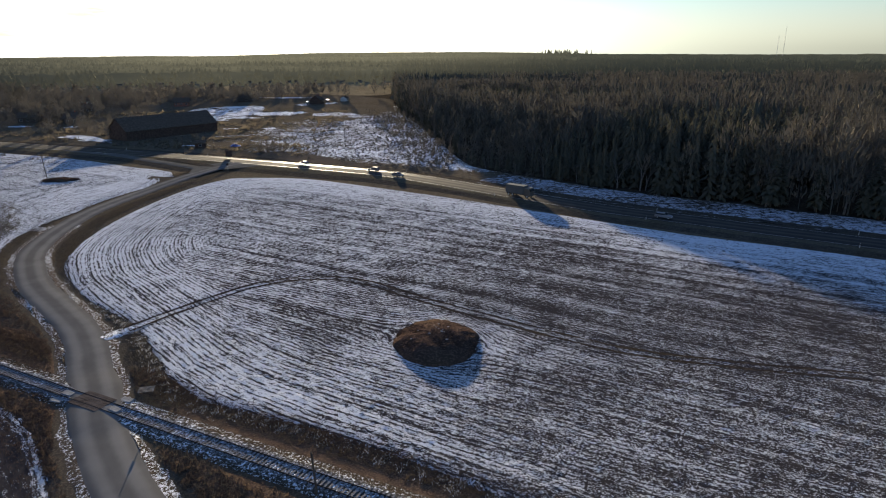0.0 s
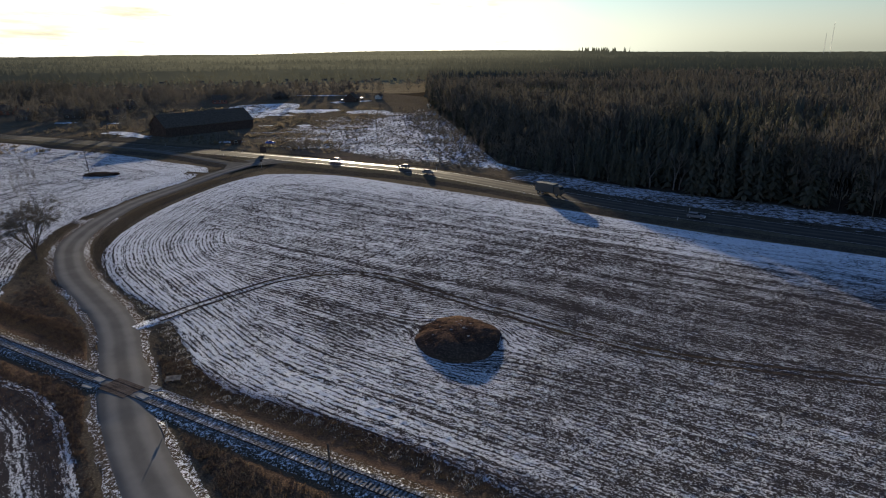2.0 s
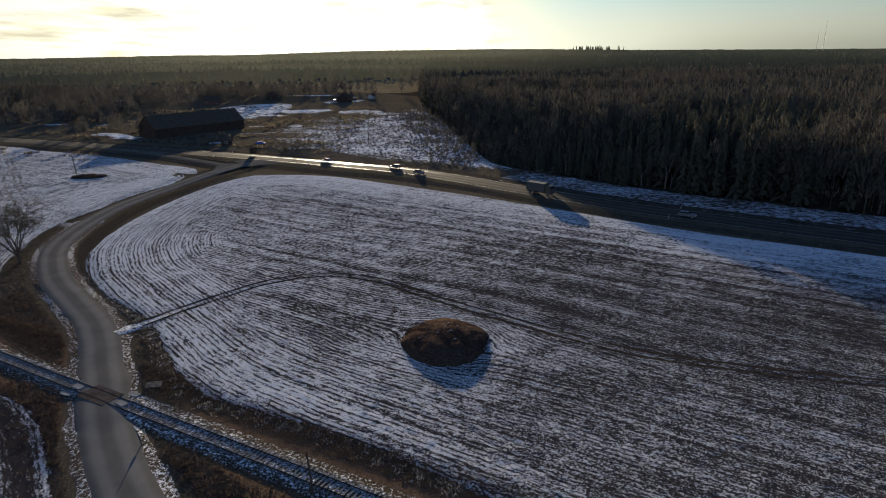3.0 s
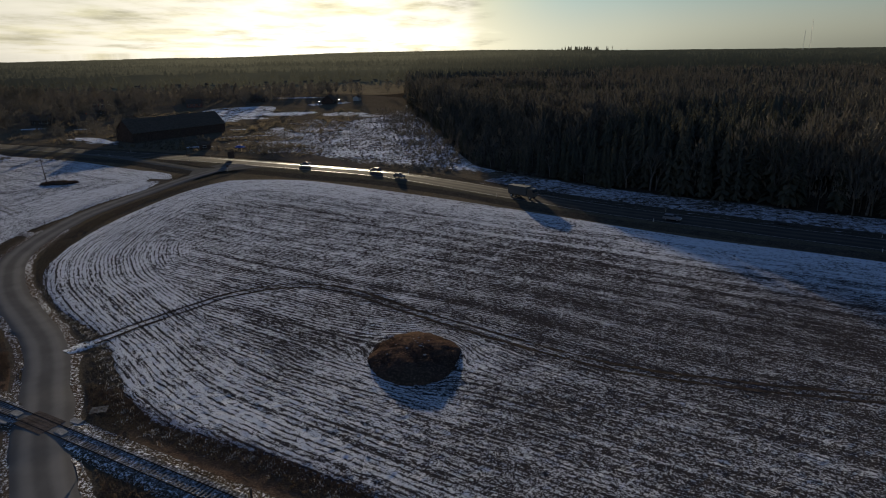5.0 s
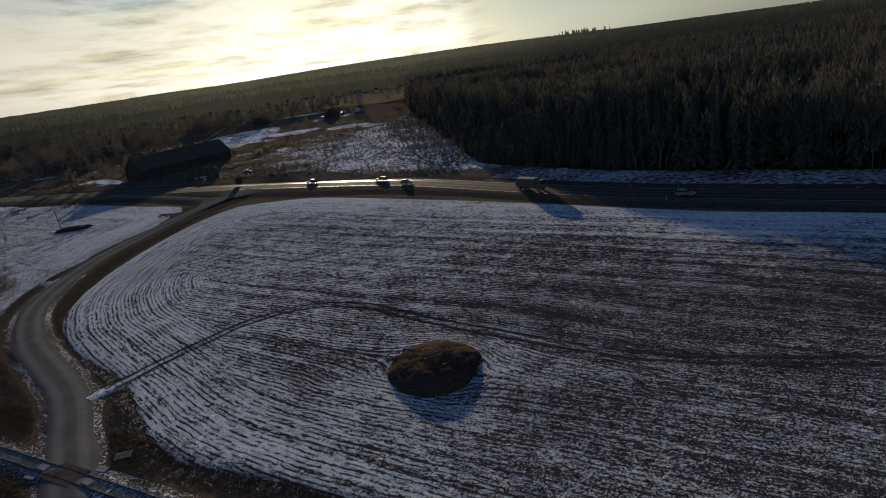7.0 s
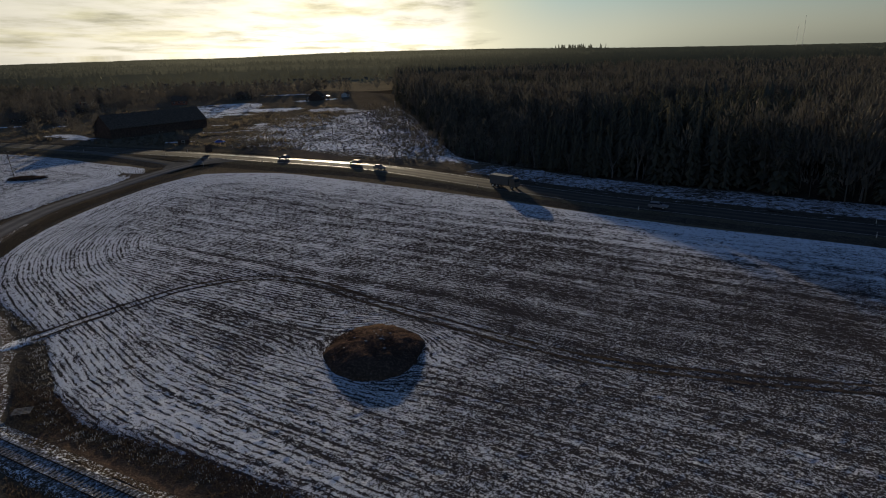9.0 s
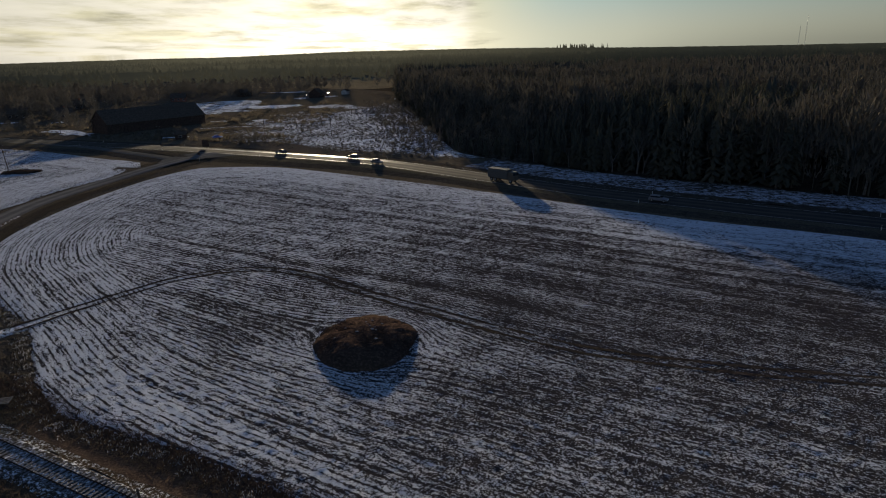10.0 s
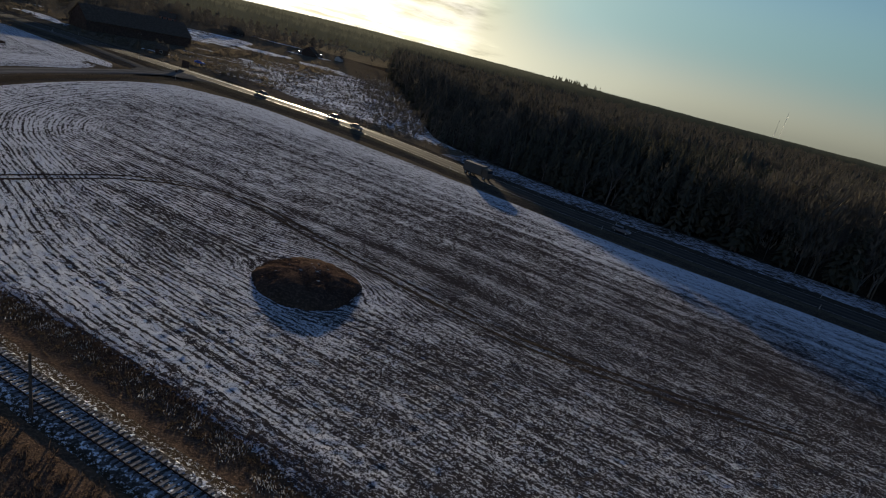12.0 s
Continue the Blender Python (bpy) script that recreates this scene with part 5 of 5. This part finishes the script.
def road_board(x, y, turn):
    """A large board on two posts, seen from behind."""
    ob = thing("road_sign", "large dark-backed road sign on two posts", "sign")
    for dx in (-0.8, 0.8):
        part("post", rodded((dx, 0.06, -0.3), (dx, 0.06, 3.3), 0.06, 0.06, 8), M_STEEL, ob)
    part("board", boxed(-1.25, 1.25, -0.03, 0.0, 0.7, 3.3, bevel=0.012), M_DARKWALL, ob)
    for z in (1.2, 2.8):
        part("rail", boxed(-1.2, 1.2, 0.0, 0.05, z - 0.04, z + 0.04), M_STEEL, ob)
    ob.location, ob.rotation_euler.z = (x, y, 0.3), radians(turn)


road_board(-73.2, 257.0, 6)


def round_sign(x, y, turn):
    """A round plate on a steel post, seen from behind."""
    ob = thing("traffic_sign", "small round traffic sign on a grey post", "sign")
    part("post", rodded((0, 0, -0.3), (0, 0, 2.7), 0.045, 0.045, 8), M_STEEL, ob)
    part("plate", rodded((0, -0.08, 2.3), (0, -0.055, 2.3), 0.42, 0.42, 24), M_DARKWALL, ob)
    ob.location, ob.rotation_euler.z = (x, y, 0.35), radians(turn)


round_sign(-66.3, 229.2, 10)


# ---- the village ----
def window(parent, x, y, z, wide, tall, face):
    """A pane with a frame on a wall that faces -y (face 0) or +x (face 1)."""
    if face == 0:
        frame_ = part("window", boxed(x - wide / 2 - 0.1, x + wide / 2 + 0.1, y - 0.06, y + 0.02, z - 0.1, z + tall + 0.1), M_WALL, parent)
        part("pane", boxed(x - wide / 2, x + wide / 2, y - 0.09, y - 0.03, z, z + tall), M_GLASS, frame_)
    else:
        frame_ = part("window", boxed(x - 0.02, x + 0.06, y - wide / 2 - 0.1, y + wide / 2 + 0.1, z - 0.1, z + tall + 0.1), M_WALL, parent)
        part("pane", boxed(x + 0.03, x + 0.09, y - wide / 2, y + wide / 2, z, z + tall), M_GLASS, frame_)


def building(name, label, category, long, deep, eaves, ridge, wall, roof, x, y, turn, windows=3, chimney=True):
    ob = thing(name, label, category)
    bm = bmesh.new()
    prism(bm, [(-deep / 2, -0.2), (-deep / 2, eaves), (0, ridge - 0.15), (deep / 2, eaves), (deep / 2, -0.2)], -long / 2, long / 2)
    part("wall", bm, wall, ob)
    over = 0.5
    slope = (ridge - eaves) / (deep / 2)
    for s in (-1, 1):
        bm = bmesh.new()
        prism(bm, [(0, ridge), (s * (deep / 2 + over), eaves - over * slope), (s * (deep / 2 + over), eaves - over * slope + 0.18), (0, ridge + 0.18)], -long / 2 - 0.4, long / 2 + 0.4)
        part("roof", bm, roof, ob)
    if chimney:
        part("chimney", boxed(long * 0.15 - 0.35, long * 0.15 + 0.35, -0.35, 0.35, ridge - 0.6, ridge + 1.0), M_BRICKRED, ob)
    for n in range(windows):
        wx = long * ((n + 0.5) / windows - 0.5)
        window(ob, wx, -deep / 2, eaves * 0.35, min(1.2, long / windows * 0.5), eaves * 0.4, 0)
    part("door", boxed(long / 2 - 0.02, long / 2 + 0.06, -0.6, 0.6, 0, 2.05), M_WOOD, ob)
    ob.location, ob.rotation_euler.z = (x, y, 0), radians(turn)
    return ob


building("barn", "long dark barn with a tall weathered sheet roof", "barn", 51, 17, 4.6, 10.5, M_DARKWALL, M_ROOF, -128, 340, 50.5, 0, False)
building("house", "distant farmhouse with a snow-dusted roof", "house", 13, 9, 3.2, 6.8, M_DARKWALL, M_ROOF, -74, 530, 85, 3)
building("outbuilding", "small pale outbuilding beside the farmhouse", "shed", 7, 5, 2.6, 4.0, M_WALL, M_ROOF, -54, 556, 80, 1, False)
for n, (hx, hy, turn, wall) in enumerate([(-235, 408, 10, M_WOOD), (-262, 402, -20, M_WOOD), (-206, 402, 35, M_WOOD), (-300, 440, 5, M_BRICKRED), (-232, 470, 60, M_WOOD), (-180, 520, 15, M_BRICKRED), (-262, 540, -10, M_WALL), (-140, 560, 30, M_WOOD)]):
    names = {M_WALL: "pale plastered", M_WOOD: "weathered timber", M_BRICKRED: "red brick"}
    building("house", names[wall] + " village house among bare garden trees", "house", 11, 8, 3.0, 6.2, wall, M_ROOF, hx, hy, turn, 3)



def flat_shed(x, y, turn, wide, deep, high):
    """A low shed under a nearly flat roof of bare sheet metal."""
    ob = thing("metal_roofed_shed", "low farm shed with a bright bare metal roof", "shed", "farm sheds")
    part("wall", boxed(-wide / 2, wide / 2, -deep / 2, deep / 2, -0.2, high), M_WOOD, ob)
    bm = boxed(-wide / 2 - 0.3, wide / 2 + 0.3, -deep / 2 - 0.3, deep / 2 + 0.3, high, high + 0.12, bevel=0.02)
    part("roof", bm, M_SHEET, ob, "bright galvanised sheet")
    part("door", boxed(-0.5, 0.5, -deep / 2 - 0.05, -deep / 2 + 0.02, 0, 2.0), M_PALEWOOD, ob)
    ob.location, ob.rotation_euler.z = (x, y, 0), radians(turn)


flat_shed(-80.5, 522, 12, 2.0, 1.8, 2.1)
flat_shed(-66.8, 542, -8, 1.8, 2.0, 2.1)

# snow lying in the yards and along the farm tracks
for sx_, sy_, rx_, ry_, seed in YARD_SNOW:
    pts = [(sx_ + rx_ * math.cos(a) * (1 + 0.7 * noise.noise((math.cos(a) * 3, math.sin(a) * 3, seed * 3.7))), sy_ + ry_ * math.sin(a) * (1 + 0.9 * noise.noise((math.cos(a) * 3, math.sin(a) * 3, seed * 1.3)))) for a in np.linspace(0, 2 * math.pi, 23)[:-1]]
    patch("snow_patch", pts, -0.03 - 0.002 * seed, M_YARDSNOW, "patch of lying snow in a yard", "snow", 1.5)

blue = car((0.03, 0.10, 0.42), "bright blue car parked in the yard")
blue.location, blue.rotation_euler.z = (-79, 290, 0.0), 0.4

# posts along the highway
post = thing("delineator", "white roadside marker post with a dark band", "post", "highway marker posts")
part("post", boxed(-0.06, 0.06, -0.04, 0.04, -0.2, 1.0, bevel=0.015), M_WALL, post)
part("band", boxed(-0.065, 0.065, -0.045, 0.045, 0.72, 0.88), M_TYRE, post)
side_h = normals(HIGHWAY)
where = [n for n in range(len(HIGHWAY)) if n % 15 == 0 and -160 < HIGHWAY[n][0] < 140]
for k_, n in enumerate(where):
    for off in (-5.6, 5.6):
        m = pose(HIGHWAY[n][0] + side_h[n][0] * off, HIGHWAY[n][1] + side_h[n][1] * off, 0.44, 0, 0, -35)
        if k_ == 0 and off < 0:
            post.matrix_basis = m
        else:
            copy_thing(post, m)

utility_pole(8.5, "wooden utility pole standing in the clearing", -61, 300, 1)
utility_pole(8.5, "wooden utility pole standing in the clearing", -29, 287, 0)
utility_pole(8.5, "wooden utility pole beside the highway", -95, 268, 2)

# the hump under the leaning pole
bm = bmesh.new()
bmesh.ops.create_icosphere(bm, subdivisions=4, radius=1.0)
for vert in bm.verts:
    r_ = 1 + 0.16 * noise.noise(vert.co * 1.7)
    vert.co = Vector((vert.co.x * 6.0 * r_, vert.co.y * 3.6 * r_, vert.co.z * 0.7))
hump = tagged(part("grassy_hump", bm, M_VERGE, None), "small hump of dark grass in the snowy field", "hump")
hump.location = (-119.5, 217, 0.0)
hump_rng = np.random.default_rng(31)
a_, q_ = hump_rng.uniform(0, 2 * np.pi, 260), np.sqrt(hump_rng.uniform(0, 1, 260))
hx, hy = -119.5 + 6.2 * q_ * np.cos(a_), 217 + 3.6 * q_ * np.sin(a_)
v, t = scatter([brush_clump(16, s_) for s_ in range(90, 94)], np.c_[hx, hy, 0.6 * np.sqrt(np.clip(1 - q_**2, 0, 1)) - 0.1, hump_rng.uniform(0.3, 0.8, 260), hump_rng.uniform(0.5, 1.1, 260)], hump_rng)
joined("hump_weeds", v, t, M_MOUNDGRASS, "dead weeds standing on the hump in the field", "weeds")


# ---- the level crossing ----
def crossing():
    ob = thing("level_crossing", "brown timber deck and concrete slabs of the level crossing", "crossing")
    ob.location = (CROSSING[0], CROSSING[1], 0)
    ob.rotation_euler.z = math.atan2(RAIL_WAY[1], RAIL_WAY[0])
    for n in range(7):
        y = -1.32 + n * 0.44
        part("plank", boxed(-2.6 + random.uniform(-0.06, 0.06), 2.6 + random.uniform(-0.06, 0.06), y - 0.212, y + 0.212, 0.18, 0.262 + random.uniform(0, 0.008), bevel=0.012), M_PLATE, ob)
    for x, y, tilt, top in ((3.5, 2.2, 6, 0.17), (4.2, 0.0, -4, 0.26), (4.7, -1.6, 9, 0.15), (-4.5, -1.6, 8, 0.16), (-4.6, 0.0, 0, 0.25)):
        bm = boxed(-0.85, 0.85, -0.45, 0.45, -0.08, top, bevel=0.03)
        slab = part("slab", bm, M_CONCRETE, ob, "snow-dusted concrete slab")
        slab.location, slab.rotation_euler.z = (x, y, 0), radians(tilt)
    return ob


crossing()


# ---- the two masts on the horizon ----
def mast(height, x, y):
    ob = thing("radio_mast", "slender steel lattice radio mast far beyond the forest", "mast")
    for a in range(3):
        c, s = 1.6 * math.cos(a * 2.1), 1.6 * math.sin(a * 2.1)
        part("leg", rodded((c, s, 0), (c * 0.3, s * 0.3, height), 0.3, 0.18, 5), M_STEEL, ob)
    for n in range(1, 12):
        z = height * n / 12
        part("brace", rodded((-1.3, 0, z), (1.3, 0, z + 2), 0.2, 0.2, 4), M_STEEL, ob)
    ob.location = (x, y, 0)


mast(140, 1795, 3000)
mast(95, 1765, 3000)


# ---- odds and ends ----
def pallet(x, y, turn):
    ob = thing("pallet", "old pale timber pallet lying in the grass", "pallet")
    for dx in (-0.85, 0, 0.85):
        part("bearer", boxed(dx - 0.06, dx + 0.06, -0.7, 0.7, 0.0, 0.12), M_PALEWOOD, ob)
    for n in range(5):
        dy = -0.62 + n * 0.31
        part("slat", boxed(-1.0, 1.0, dy - 0.08, dy + 0.08, 0.12, 0.16, bevel=0.008), M_PALEWOOD, ob)
    ob.location, ob.rotation_euler.z = (x, y, 0.05), radians(turn)


pallet(-35.5, 74.0, 12)
building("hut", "small dark timber hut in the barn yard", "hut", 4.5, 3.5, 2.2, 3.2, M_DARKWALL, M_ROOF, -95, 291, 10, 1, False)
shrub_rng = np.random.default_rng(21)
sx2, sy2 = shrub_rng.normal(-61, 4.0, 40), shrub_rng.normal(277, 3.0, 40)
v, t = scatter([cloud_tree(90, s_, 0.03, 0.5) for s_ in range(60, 63)], np.c_[sx2, sy2, 0 * sx2 - 0.1, shrub_rng.uniform(2.0, 4.5, 40), shrub_rng.uniform(2.0, 3.5, 40)], shrub_rng)
joined("yard_shrubs", v, t, M_TWIG, "thicket of leafless shrubs at the yard corner", "shrubs")
